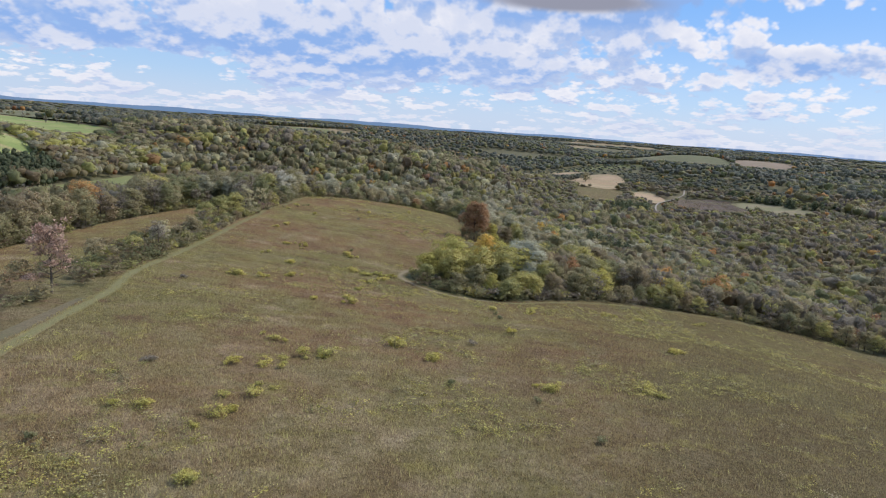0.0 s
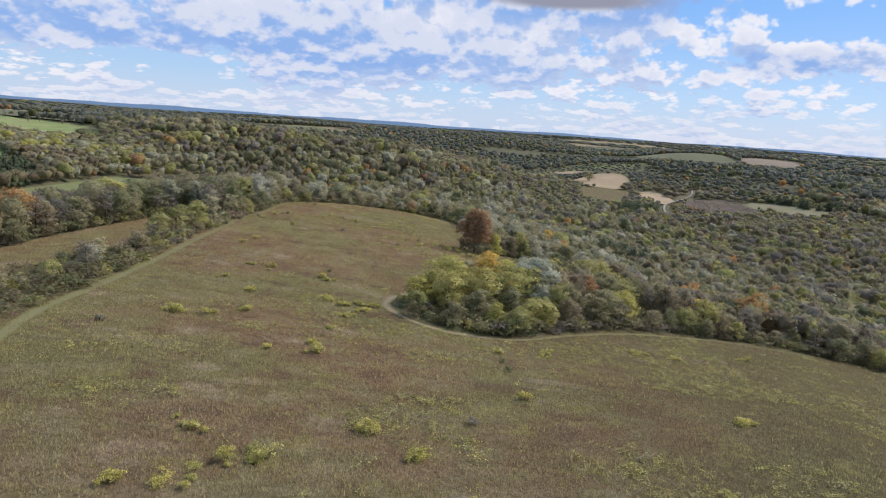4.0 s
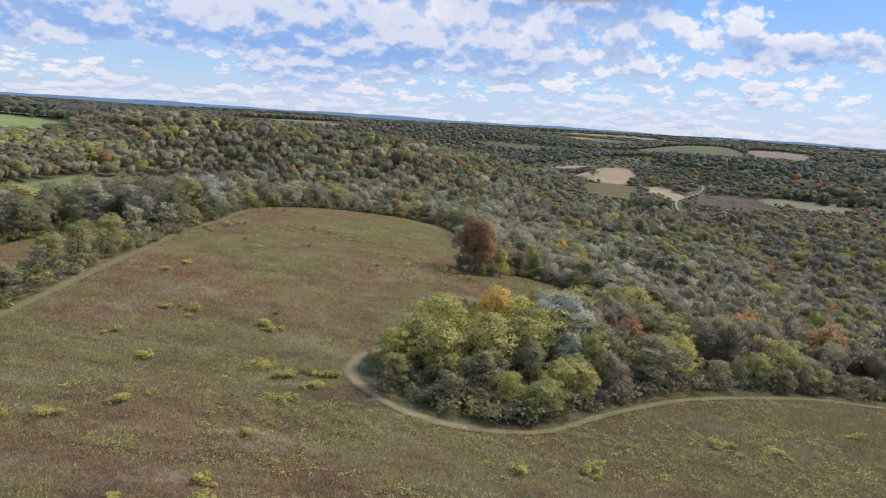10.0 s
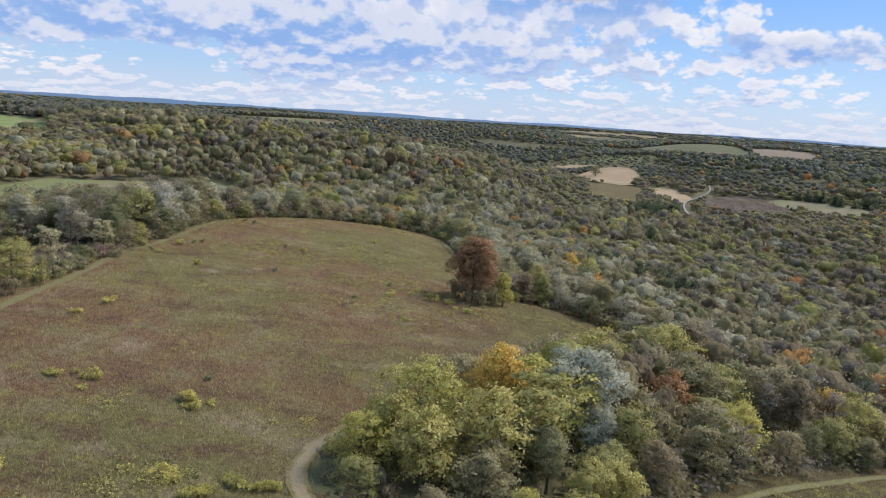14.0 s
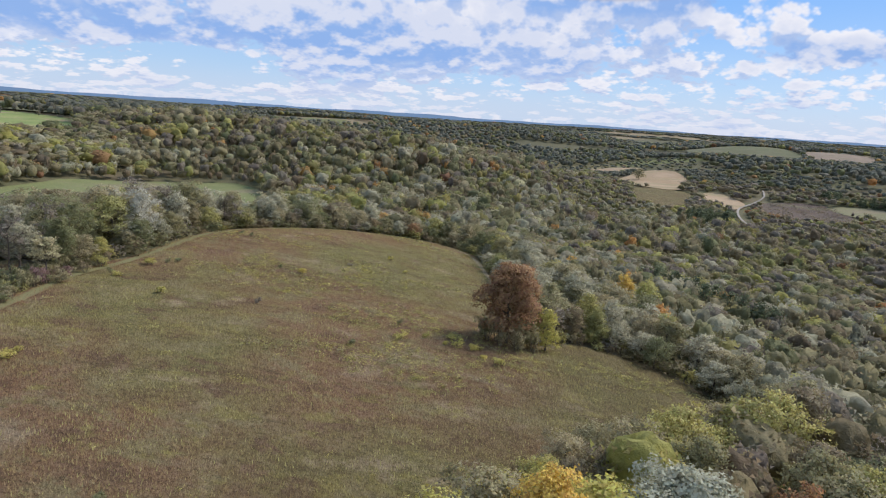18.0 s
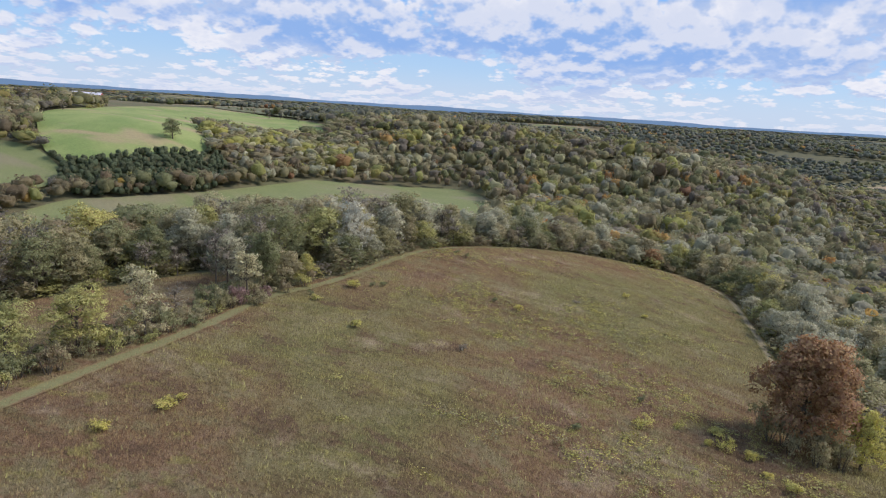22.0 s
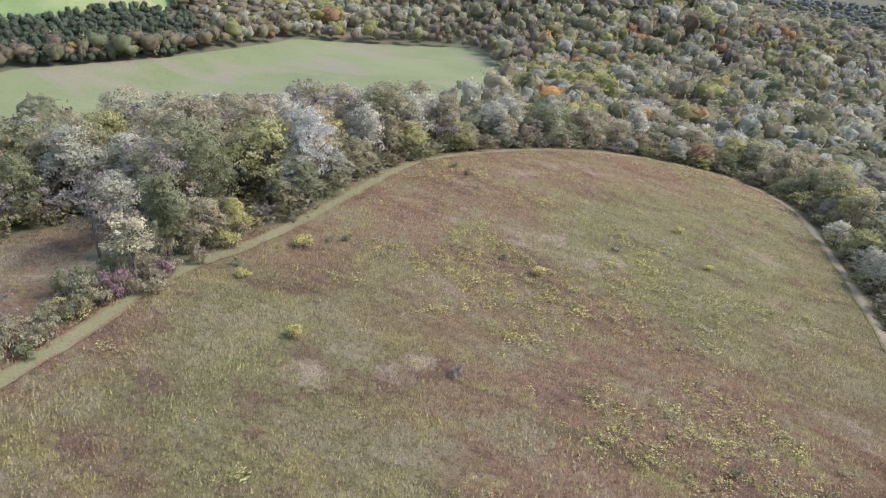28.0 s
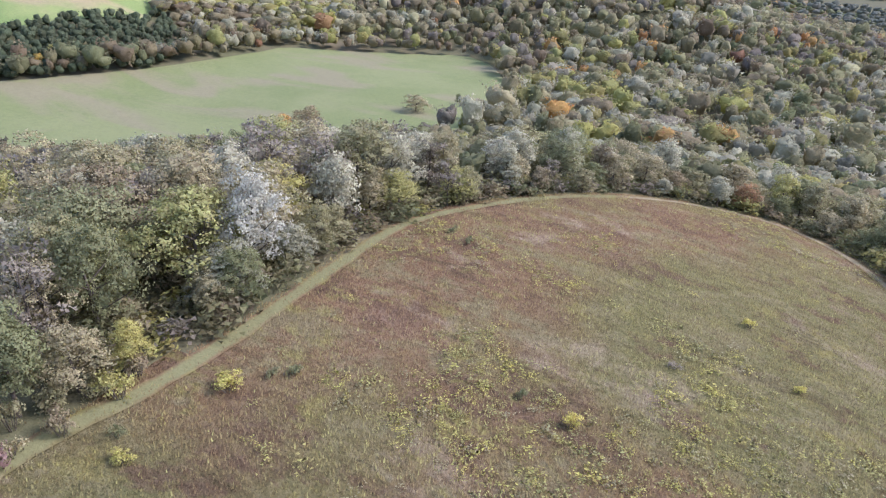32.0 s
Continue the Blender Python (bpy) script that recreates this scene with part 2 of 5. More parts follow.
def turf_material(name, a, b, stain, bump=0.05):
    n = Nodes(name)
    c = n.mix(n.ramp(n.noise(0.02, 4), 0.36, 0.64), a, b)
    c = n.mix(n.ramp(n.noise(0.011, 3, 0.5, (1, 2.5, 1), 0.8), 0.48, 0.64, 0, 0.85), c, stain)
    c = n.mix(n.ramp(n.noise(0.5, 4, 0.7), 0.4, 0.7, 0, 0.35), c, n.hue(c, 0.5, 0.9, 0.65))
    c = n.mix(n.ramp(n.noise(2.2, 4, 0.75), 0.42, 0.68, 0, 0.5), c, n.hue(c, 0.49, 0.95, 0.72))
    c = n.mix(n.ramp(n.noise(5.0, 4, 0.75), 0.40, 0.66, 0, 0.6), c, n.hue(c, 0.505, 1.0, 0.6))
    return n.finish(c, 0.95, n.noise(0.8, 4), bump, gloss=0.1)


def mown_material(name, bare, lo, hi):
    """Short worn grass, through which the meadow's own growth comes back in patches."""
    n = Nodes(name)
    patchy = n.t.nodes.new("ShaderNodeMath")
    patchy.operation, patchy.inputs[1].default_value = "MULTIPLY_ADD", 0.9
    n.t.links.new(n.noise(0.7, 6, 0.75), patchy.inputs[0])
    n.t.links.new(n.attribute("worn"), patchy.inputs[2])
    c = n.mix(n.ramp(patchy.outputs[0], lo, hi), n.hue(meadow_colour(n), 0.505, 1.0, 0.95), bare)
    c = n.mix(n.ramp(n.noise(2.4, 5, 0.75), 0.42, 0.68, 0, 0.5), c, n.hue(c, 0.5, 1.0, 0.65))
    return n.finish(c, 0.95, n.noise(2.0, 4), 0.1, gloss=0.1)


def leaf_material(name, a, b, spread=0.24, through=0.42, tint="object"):
    """Foliage between two colours; each tree, and each clump of leaves, differs."""
    n = Nodes(name)
    r = n.random() if tint == "object" else n.attribute("tint")
    c = n.mix(n.ramp(r, 0.0, 1.0), a, b)
    i = n.island()
    c = n.hue(c, n.ramp(i, 0, 1, 0.485, 0.515), 1.0, n.ramp(i, 0, 1, 1 - spread * 0.75, 1 + spread))
    c = n.mix(n.ramp(n.noise(0.35, 3, 0.6), 0.4, 0.7, 0, 0.4), c, n.hue(c, 0.495, 0.95, 1.3))
    if tint != "attribute":
        return n.finish(c, 0.7, leaf=through, gloss=0.25)
    c = n.mix(n.ramp(n.noise(0.9, 4, 0.7), 0.38, 0.66, 0, 0.65), n.hue(c, 0.505, 1.0, 0.86), n.hue(c, 0.495, 0.97, 1.12))
    return n.finish(c, 0.8, n.noise(0.8, 4, 0.75), 0.9, leaf=through, gloss=0.2)


def bark_material(name, a, b):
    n = Nodes(name)
    c = n.mix(n.noise(3.0, 5, 0.7, (1, 1, 0.2)), a, b)
    return n.finish(c, 0.95, n.noise(6.0, 4, 0.7, (1, 1, 0.15)), 0.04, gloss=0.1)


# species of foliage, and one haze colour: two base colours between which the trees of one kind vary
FOLIAGE = {
    "olive": ((0.222, 0.208, 0.104), (0.290, 0.252, 0.145)),
    "green": ((0.160, 0.168, 0.078), (0.210, 0.208, 0.104)),
    "silver": ((0.385, 0.362, 0.252), (0.280, 0.274, 0.184)),
    "yellow": ((0.345, 0.312, 0.105), (0.270, 0.264, 0.102)),
    "orange": ((0.480, 0.270, 0.088), (0.370, 0.222, 0.088)),
    "rust": ((0.305, 0.176, 0.084), (0.262, 0.158, 0.080)),
    "brown": ((0.242, 0.194, 0.110), (0.205, 0.172, 0.104)),
    "grey": ((0.238, 0.205, 0.155), (0.195, 0.175, 0.135)),
    "pale": ((0.420, 0.405, 0.320), (0.375, 0.365, 0.290)),
    "gold": ((0.385, 0.350, 0.095), (0.310, 0.295, 0.092)),
    "amber": ((0.500, 0.350, 0.085), (0.420, 0.310, 0.088)),
    "straw": ((0.430, 0.385, 0.225), (0.370, 0.340, 0.200)),
    "tan": ((0.400, 0.280, 0.215), (0.360, 0.255, 0.195)),
    "sage": ((0.365, 0.370, 0.275), (0.285, 0.292, 0.208)),
    "plum": ((0.215, 0.140, 0.125), (0.190, 0.130, 0.112)),
    # for the far woods: bluish haze of the distance put into the leaf colour
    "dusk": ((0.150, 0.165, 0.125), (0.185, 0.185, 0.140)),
    "lemon": ((0.440, 0.385, 0.105), (0.375, 0.342, 0.105)),
    "conifer": ((0.092, 0.112, 0.060), (0.118, 0.138, 0.076)),
}
MEADOW = meadow_material()
FLOOR = turf_material("wood_floor", (0.135, 0.125, 0.070), (0.118, 0.120, 0.060), (0.160, 0.132, 0.082), 0.2)


def farmland_material():
    n = Nodes("farmland")
    v = n.t.nodes.new("ShaderNodeTexVoronoi")
    v.inputs["Scale"].default_value = 0.0035
    v.distance = "CHEBYCHEV"
    n.t.links.new(n.pos, v.inputs["Vector"])
    pick = n.t.nodes.new("ShaderNodeSeparateColor")
    n.t.links.new(v.outputs["Color"], pick.inputs[0])
    c = n.mix(n.ramp(pick.outputs[0], 0.3, 0.5), (0.150, 0.160, 0.070), (0.230, 0.185, 0.110))
    c = n.mix(n.ramp(pick.outputs[1], 0.55, 0.75), c, (0.110, 0.105, 0.060))
    c = n.mix(n.ramp(n.noise(0.02, 4), 0.4, 0.7, 0, 0.4), c, n.hue(c, 0.5, 0.9, 0.7))
    return n.finish(c, 0.95, gloss=0.1)


FARMLAND = farmland_material()
PASTURE = turf_material("pasture_turf", (0.198, 0.214, 0.094), (0.168, 0.192, 0.078), (0.226, 0.200, 0.120))
FALLOW = turf_material("fallow", (0.265, 0.205, 0.150), (0.230, 0.185, 0.135), (0.200, 0.175, 0.110))
DULL = turf_material("dull_grass", (0.140, 0.148, 0.080), (0.125, 0.132, 0.070), (0.165, 0.155, 0.095))
UPLAND = turf_material("upland_turf", (0.262, 0.300, 0.108), (0.185, 0.245, 0.080), (0.340, 0.268, 0.155))
BRUSH = turf_material("brush_flat", (0.115, 0.088, 0.074), (0.138, 0.106, 0.084), (0.155, 0.140, 0.090))
GRAVEL = turf_material("gravel", (0.330, 0.305, 0.260), (0.290, 0.270, 0.230), (0.260, 0.240, 0.200), 0.03)
CLEARING = turf_material("valley_turf", (0.205, 0.198, 0.110), (0.180, 0.178, 0.092), (0.240, 0.205, 0.130))
STUBBLE = turf_material("stubble", (0.400, 0.300, 0.190), (0.340, 0.250, 0.150), (0.300, 0.250, 0.140))
TRACK = mown_material("mown_track", (0.170, 0.164, 0.078), 0.50, 1.00)
TRAIL = mown_material("worn_trail", (0.238, 0.196, 0.122), 0.68, 1.05)
BARK = bark_material("bark", (0.075, 0.060, 0.045), (0.150, 0.130, 0.105))
def lighter(c, k):
    return tuple(min(0.7, v * k) for v in c)


LEAF = {k: leaf_material(k + "_leaves", lighter(a, 1.18), lighter(b, 1.18)) for k, (a, b) in FOLIAGE.items()}
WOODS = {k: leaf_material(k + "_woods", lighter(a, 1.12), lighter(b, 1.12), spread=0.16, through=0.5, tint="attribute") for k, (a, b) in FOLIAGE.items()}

WEEDS = {k: leaf_material(k + "_weeds", lighter(a, 1.05), lighter(b, 1.05), tint="weed") for k, (a, b) in FOLIAGE.items() if k in ("lemon", "gold", "yellow", "olive")}

# ---------------------------------------------------------------- the land
# spot heights of the hill and its valley: x, y, z
HILL = [
    (0, -60, 1), (0, 60, 0.5), (-30, 78, 1), (10, 95, 0), (50, 134, -4), (-20, 146, -2.5), (-60, 148, 0.5), (-19, 185, -6),
    (18, 184, -9.5), (-42, 176, -3.5), (-30, 209, -4.7), (-27, 255, -5.3), (10, 284, -8.8), (-58, 241, -1), (-53, 276, -3.4),
    (-66, 349, -3.5), (-44, 321, -5.6), (-20, 356, -9.5), (-70, 303, -2.5), (-110, 180, -2), (-160, 300, -13),
    (-125, 425, -25), (-100, 510, -37), (-190, 430, -38), (-250, 560, -40), (-165, 640, -40), (-60, 420, -13), (60, 320, -22), (70, 190, -15), (120, 100, -12), (160, 270, -34), (260, 120, -36)]
# the wider country
COUNTRY = [
    (-200, 560, -38), (-185, 700, -40), (-420, 480, -36), (-300, 640, -38), (200, 690, -38), (190, 1050, -35), (430, 830, -37),
    (-375, 475, -40.5), (-343, 543, -41), (-330, 588, -41.5), (-323, 638, -41.5), (-319, 663, -41.5), (-277, 698, -41), (-222, 735, -41), (-230, 600, -40), (-404, 587, -6), (-425, 715, -13), (-405, 785, -14), (-410, 650, -13), (-350, 720, -24), (-620, 950, 4), (-765, 810, 15), (-480, 940, 2), (-330, 900, 6), (-470, 1010, 9), (-180, 930, -1), (-116, 891, -2), (-5, 880, -14), (66, 865, -24), (-60, 770, -33), (-300, 1180, -24), (-100, 1110, -32), (-250, 1330, -32), (160, 1300, -41), (40, 1400, -40),
    (227, 1735, -1), (22, 1750, 8), (483, 1677, -10), (-260, 1820, 10), (-100, 2150, -12), (330, 1255, -12), (414, 1185, -7), (521, 1122, -7), (530, 1010, -14), (500, 1350, -12), (540, 1640, 4), (380, 1420, -14), (700, 1600, 6),
    (600, 700, -22), (640, 1120, -6), (900, 1500, 6), (760, 1300, -8), (-350, 300, -30), (400, 350, -37), (-600, 500, -8), (0, 0, 1)]


def kernel(C, L, base):
    C = np.array(C, float)

    def k(r):
        r = r / L
        return (1 + r) * np.exp(-r)
    gap = np.hypot(C[:, None, 0] - C[None, :, 0], C[:, None, 1] - C[None, :, 1])
    w = np.linalg.solve(k(gap) + 0.004 * np.eye(len(C)), C[:, 2] - base(C[:, 0], C[:, 1]))

    def f(x, y):
        z = base(x, y)
        for (cx, cy, _), wi in zip(C, w):
            z = z + wi * k(np.hypot(x - cx, y - cy))
        return z
    return f


def plain(x, y):
    """Rolling farmland that rises gently to the skyline."""
    r = np.hypot(x, y)
    roll = 9 * np.sin(x / 390 + 1.1) * np.cos(y / 470 + 0.4) + 6 * np.sin((x + 0.7 * y) / 240)
    rise = np.clip((r - 900) / 3200, 0, 1)
    return -16 + (12 + 9 * np.clip((x + 200) / 900, 0, 1)) * rise + roll * np.clip((r - 700) / 900, 0, 1) * (1 - 0.45 * rise)


land_far = kernel(COUNTRY, 230.0, plain)
land = kernel(HILL, 110.0, land_far)


def height(x, y):
    return float(land(np.float64(x), np.float64(y)))


def graded(lo, hi, step, reach, growth=1.09):
    """Coordinates that are even between lo and hi and widen beyond."""
    mid = list(np.arange(lo, hi + 0.01, step))
    a, b, s = [], [], step
    x = mid[-1]
    while x < reach:
        s *= growth
        x += s
        b.append(x)
    s, x = step, mid[0]
    while x > -reach:
        s *= growth
        x -= s
        a.append(x)
    return np.array(a[::-1] + mid + b)


def mesh_from(name, verts, faces, material, smooth=True):
    me = bpy.data.meshes.new(name)
    verts, faces = np.asarray(verts, np.float32), np.asarray(faces, np.int32)
    me.vertices.add(len(verts))
    me.vertices.foreach_set("co", verts.ravel())
    n, k = faces.shape
    me.loops.add(n * k)
    me.loops.foreach_set("vertex_index", faces.ravel())
    me.polygons.add(n)
    me.polygons.foreach_set("loop_start", np.arange(0, n * k, k, dtype=np.int32))
    me.polygons.foreach_set("loop_total", np.full(n, k, np.int32))
    me.polygons.foreach_set("use_smooth", np.full(n, smooth))
    me.update(calc_edges=True)
    if material:
        me.materials.append(material)
    return me


def grid_faces(nx, ny):
    i, j = np.meshgrid(np.arange(nx - 1), np.arange(ny - 1), indexing="ij")
    a = (i * ny + j).ravel()
    return np.stack([a, a + ny, a + ny + 1, a + 1], 1)


gx, gy = graded(-140, 150, 3.0, 4700), graded(30, 440, 3.0, 4700)
GX, GY = np.meshgrid(gx, gy, indexing="ij")
GZ = land(GX, GY)
ground = new("ground", mesh_from("ground", np.stack([GX, GY, GZ], -1).reshape(-1, 3), grid_faces(len(gx), len(gy)), MEADOW))
tagged(ground, "rolling hill of brown and yellow autumn grass", "ground", kind="structure")


def smooth_outline(points, step=5.0):
    """A closed outline, rounded and resampled."""
    p = np.array(points, float)
    n = len(p)
    out = []
    for i in range(n):
        a, b, c, d = p[i - 1], p[i], p[(i + 1) % n], p[(i + 2) % n]
        k = max(2, int(np.linalg.norm(c - b) / step))
        for s in np.arange(k) / k:
            out.append(0.5 * (2 * b + (c - a) * s + (2 * a - 5 * b + 4 * c - d) * s ** 2 + (3 * b - a - 3 * c + d) * s ** 3))
    return np.array(out)


def inside(x, y, outline):
    x, y = np.asarray(x, float), np.asarray(y, float)
    hit = np.zeros(np.broadcast(x, y).shape, bool)
    for (x0, y0), (x1, y1) in zip(outline, np.roll(outline, -1, 0)):
        if y0 == y1:
            continue
        cross = ((y0 > y) != (y1 > y)) & (x < (x1 - x0) * (y - y0) / (y1 - y0) + x0)
        hit ^= cross
    return hit


def patch(name, outline, material, label, category, rings=14, lift=0.25):
    """A field laid on the land inside a closed outline."""
    mid = outline.mean(0)
    s = np.linspace(0, 1, rings)[1:]
    xy = np.concatenate([[mid]] + [mid + (outline - mid) * k for k in s])
    z = land(xy[:, 0], xy[:, 1]) + lift
    n = len(outline)
    me = bpy.data.meshes.new(name)
    faces = [(0, 1 + i, 1 + (i + 1) % n) for i in range(n)]
    for r in range(rings - 2):
        o = 1 + r * n
        faces += [(o + i, o + n + i, o + n + (i + 1) % n, o + (i + 1) % n) for i in range(n)]
    me.from_pydata([(*a, b) for a, b in zip(xy, z)], [], faces)
    me.polygons.foreach_set("use_smooth", np.full(len(faces), True))
    me.materials.append(material)
    return tagged(new(name, me), label, category, kind="structure")


def strip(name, line, width, material, label, lift=0.12, closed=False):
    """A path of uneven width along a line."""
    p = np.array(line, float)
    q = []
    for i in range(len(p) - 1):
        a, b, c, d = p[max(i - 1, 0)], p[i], p[i + 1], p[min(i + 2, len(p) - 1)]
        k = max(2, int(np.linalg.norm(c - b) / 2.5))
        for s in np.arange(k) / k:
            q.append(0.5 * (2 * b + (c - a) * s + (2 * a - 5 * b + 4 * c - d) * s ** 2 + (3 * b - a - 3 * c + d) * s ** 3))
    q.append(p[-1])
    q = np.array(q)
    d = np.gradient(q, axis=0)
    d /= np.linalg.norm(d, axis=1)[:, None]
    side = np.stack([d[:, 1], -d[:, 0]], 1)
    across = np.linspace(-1, 1, 7)
    w = 0.8 * width * (1 + 0.10 * np.sin(np.arange(len(q)) * 0.9) + 0.07 * np.sin(np.arange(len(q)) * 2.3))
    xy = q[:, None] + side[:, None] * (w[:, None] * across)[..., None]
    z = land(xy[..., 0], xy[..., 1]) + lift
    v = np.concatenate([xy, z[..., None]], -1).reshape(-1, 3)
    me = mesh_from(name, v, grid_faces(len(q), 7), material)
    me.attributes.new("worn", "FLOAT", "POINT").data.foreach_set("value", np.tile(1 - np.abs(across), len(q)).astype(np.float32))
    return tagged(new(name, me), label, "path", kind="structure")


MEADOW_EDGE = smooth_outline([
    (-62, 40), (-68, 100), (-70, 128), (-75, 150), (-77, 200), (-77.5, 250), (-81, 287), (-78, 310), (-78, 345), (-73, 368), (-62, 390),
    (-48, 408), (-33, 419), (-15, 424), (-1, 416), (7.4, 401), (12.4, 371), (15, 350), (16.8, 327), (15.6, 305), (15, 291), (30, 304), (43, 306), (54, 298),
    (61, 282), (45, 262), (25, 245), (9, 228), (-2, 213), (-8.6, 204), (-10.6, 196), (-7.4, 190), (-3.4, 186), (1, 182.4), (8, 180.4), (15, 181), (20, 184), (32.5, 196), (51, 212),
    (71, 224), (95, 235.5), (125, 243), (160, 232), (200, 190), (200, 40)], 6)
SIDE_FIELD = smooth_outline([(-92, 60), (-93, 150), (-94, 230), (-95, 292), (-104, 300), (-114, 270), (-122, 220), (-122, 165), (-130, 60)], 6)
ROAD_LINE = [(335, 430), (321, 463), (309, 488), (298, 508), (285, 538), (262, 580), (244, 620), (236, 650), (233, 690), (240, 740), (255, 790), (270, 825), (284, 848), (311, 886), (335, 925), (350, 965)]
PASTURE_EDGE = smooth_outline([
    (-386, 466), (-367, 500), (-343, 543), (-330, 588), (-324, 632), (-320, 660), (-277, 697), (-222, 733), (-194, 722), (-178, 702), (-160, 668),
    (-146, 630), (-140, 560), (-152, 490), (-180, 440), (-210, 395), (-250, 355), (-310, 350), (-365, 400)], 8)
UPLAND_EDGE = smooth_outline([
    (-438, 512), (-522, 556), (-578, 605), (-605, 655), (-645, 740), (-690, 860), (-715, 975), (-600, 955), (-497, 923),
    (-438, 858), (-427, 798), (-488, 715), (-445, 660), (-384, 603), (-392, 572)], 12)
PLATEAU_GREEN = smooth_outline([(430, 1420), (470, 1640), (640, 1640), (600, 1400)], 15)
PLATEAU_TAN = smooth_outline([(330, 1380), (340, 1450), (425, 1440), (425, 1390)], 15)
UPLAND_FAR = smooth_outline([(-728, 990), (-850, 1180), (-720, 1230), (-617, 1140), (-500, 970), (-600, 972)], 15)
LOWER_SLOPE = smooth_outline([(-505, 512), (-474, 516), (-426, 503), (-412, 480), (-440, 445), (-560, 420), (-620, 500)], 12)
STUBBLE_EDGES = [smooth_outline(o, 12) for o in (
    [(148, 1195), (205, 1215), (250, 1170), (236, 1130), (188, 1105)],
    [(179, 1000), (200, 1060), (245, 1130), (283, 1120), (281, 1040), (246, 945), (211, 945), (181, 968)],
    [(243, 868), (250, 905), (284, 938), (291, 868), (262, 815), (252, 845)],
    [(620, 1420), (690, 1580), (770, 1640), (790, 1520), (710, 1390)],
    [(-900, 820), (-1000, 980), (-1200, 1000), (-1150, 800), (-950, 700)])]
VALLEY_MEADOW = smooth_outline([(183, 915), (215, 945), (245, 930), (245, 890), (215, 820), (190, 765), (162, 790), (168, 860)], 12)
VALLEY_GREEN = smooth_outline([(385, 880), (440, 868), (462, 822), (446, 772), (405, 795), (380, 836)], 12)
VALLEY_BRUSH = smooth_outline([(315, 880), (378, 893), (384, 836), (350, 770), (310, 760), (285, 790)], 12)
FIELDS = [PLATEAU_GREEN, PLATEAU_TAN, VALLEY_MEADOW, VALLEY_GREEN, VALLEY_BRUSH, UPLAND_EDGE, UPLAND_FAR, LOWER_SLOPE, PASTURE_EDGE] + STUBBLE_EDGES

# the meadow, the wood floor and the farmland beyond are kinds of one ground
fx, fy = (GX[:-1, :-1] + GX[1:, 1:]) / 2, (GY[:-1, :-1] + GY[1:, 1:]) / 2
cover = np.ones(fx.shape, np.int32)
cover[np.hypot(fx, fy) > 1250] = 2
cover[inside(fx, fy, MEADOW_EDGE) | inside(fx, fy, SIDE_FIELD) | (fy < 55) & (np.abs(fx) < 260)] = 0
cover[(np.abs(fx + 84) < 13) & (fy > 30) & (fy < 285)] = 0
ground.data.materials.append(FLOOR)
ground.data.materials.append(FARMLAND)
ground.data.polygons.foreach_set("material_index", cover.ravel())
patch("valley_meadow", VALLEY_MEADOW, MEADOW, "dull brown rough meadow in the valley", "field", lift=1.2)
patch("valley_field", VALLEY_GREEN, CLEARING, "pale green clearing before a row of conifers", "field", lift=1.2)
patch("brush_ground", VALLEY_BRUSH, BRUSH, "purplish-brown brush flat beside the road", "field", lift=1.0)
strip("gravel_road", ROAD_LINE, 1.3, GRAVEL, "pale gravel road winding through the valley", lift=1.6)
patch("plateau_field", PLATEAU_GREEN, DULL, "dull green field on the plateau across the valley", "field", lift=3.0)
patch("plateau_field", PLATEAU_TAN, FALLOW, "narrow tan field behind the wooded hill", "field", lift=3.0)
patch("pasture", PASTURE_EDGE, PASTURE, "flat green grazed pasture in the valley", "pasture", lift=0.6)
patch("upland_field", UPLAND_EDGE, UPLAND, "bright green sloping field with bare tan streaks", "field", lift=1.2)
patch("upland_field", UPLAND_FAR, DULL, "dull olive field behind the bright green one", "field", lift=2.2)
patch("lower_slope", LOWER_SLOPE, PASTURE, "rough green grazing slope below the field", "field", lift=1.2)
for o, words in zip(STUBBLE_EDGES, ("harvested tan stubble field in the valley", "harvested tan stubble field round a single tree",
                                    "small tan stubble field beside the conifers",
                                    "pale stubble fields on a far rise", "tan field beside the barn")):
    patch("stubble_field", o, FALLOW if "far rise" in words else STUBBLE, words, "field", lift=1.5)
strip("mown_track", [(-60, 40), (-66, 100), (-68, 128), (-73, 150), (-75, 180), (-75, 215), (-75.5, 250), (-77, 270), (-79, 282), (-79, 291),
                     (-77, 299), (-76, 312), (-76, 335), (-75.5, 352), (-71, 366), (-60, 388), (-47, 405)], 1.6, TRACK, "mown pale grass track along the hedge")
strip("trail", [(-47, 405), (-33, 416), (-15, 421), (-3, 414), (5, 400), (10, 372), (12.5, 352), (14.2, 328), (13.8, 308), (11.5, 297)], 1.6, TRAIL,
      "worn sandy trail along the meadow edge")
strip("trail", [(7, 229), (-4, 214), (-10.5, 205), (-12.6, 196), (-9.4, 189), (-5, 184.2), (0, 180.4), (7, 178.4), (14, 178.8)], 1.6, TRAIL, "worn sandy trail curving round the copse")
strip("mown_track", [(14, 178.8), (21, 181.5), (34, 194), (53, 209.5), (73, 221), (95, 232), (125, 240)], 1.0, TRACK, "mown grass track along the foot of the copse")

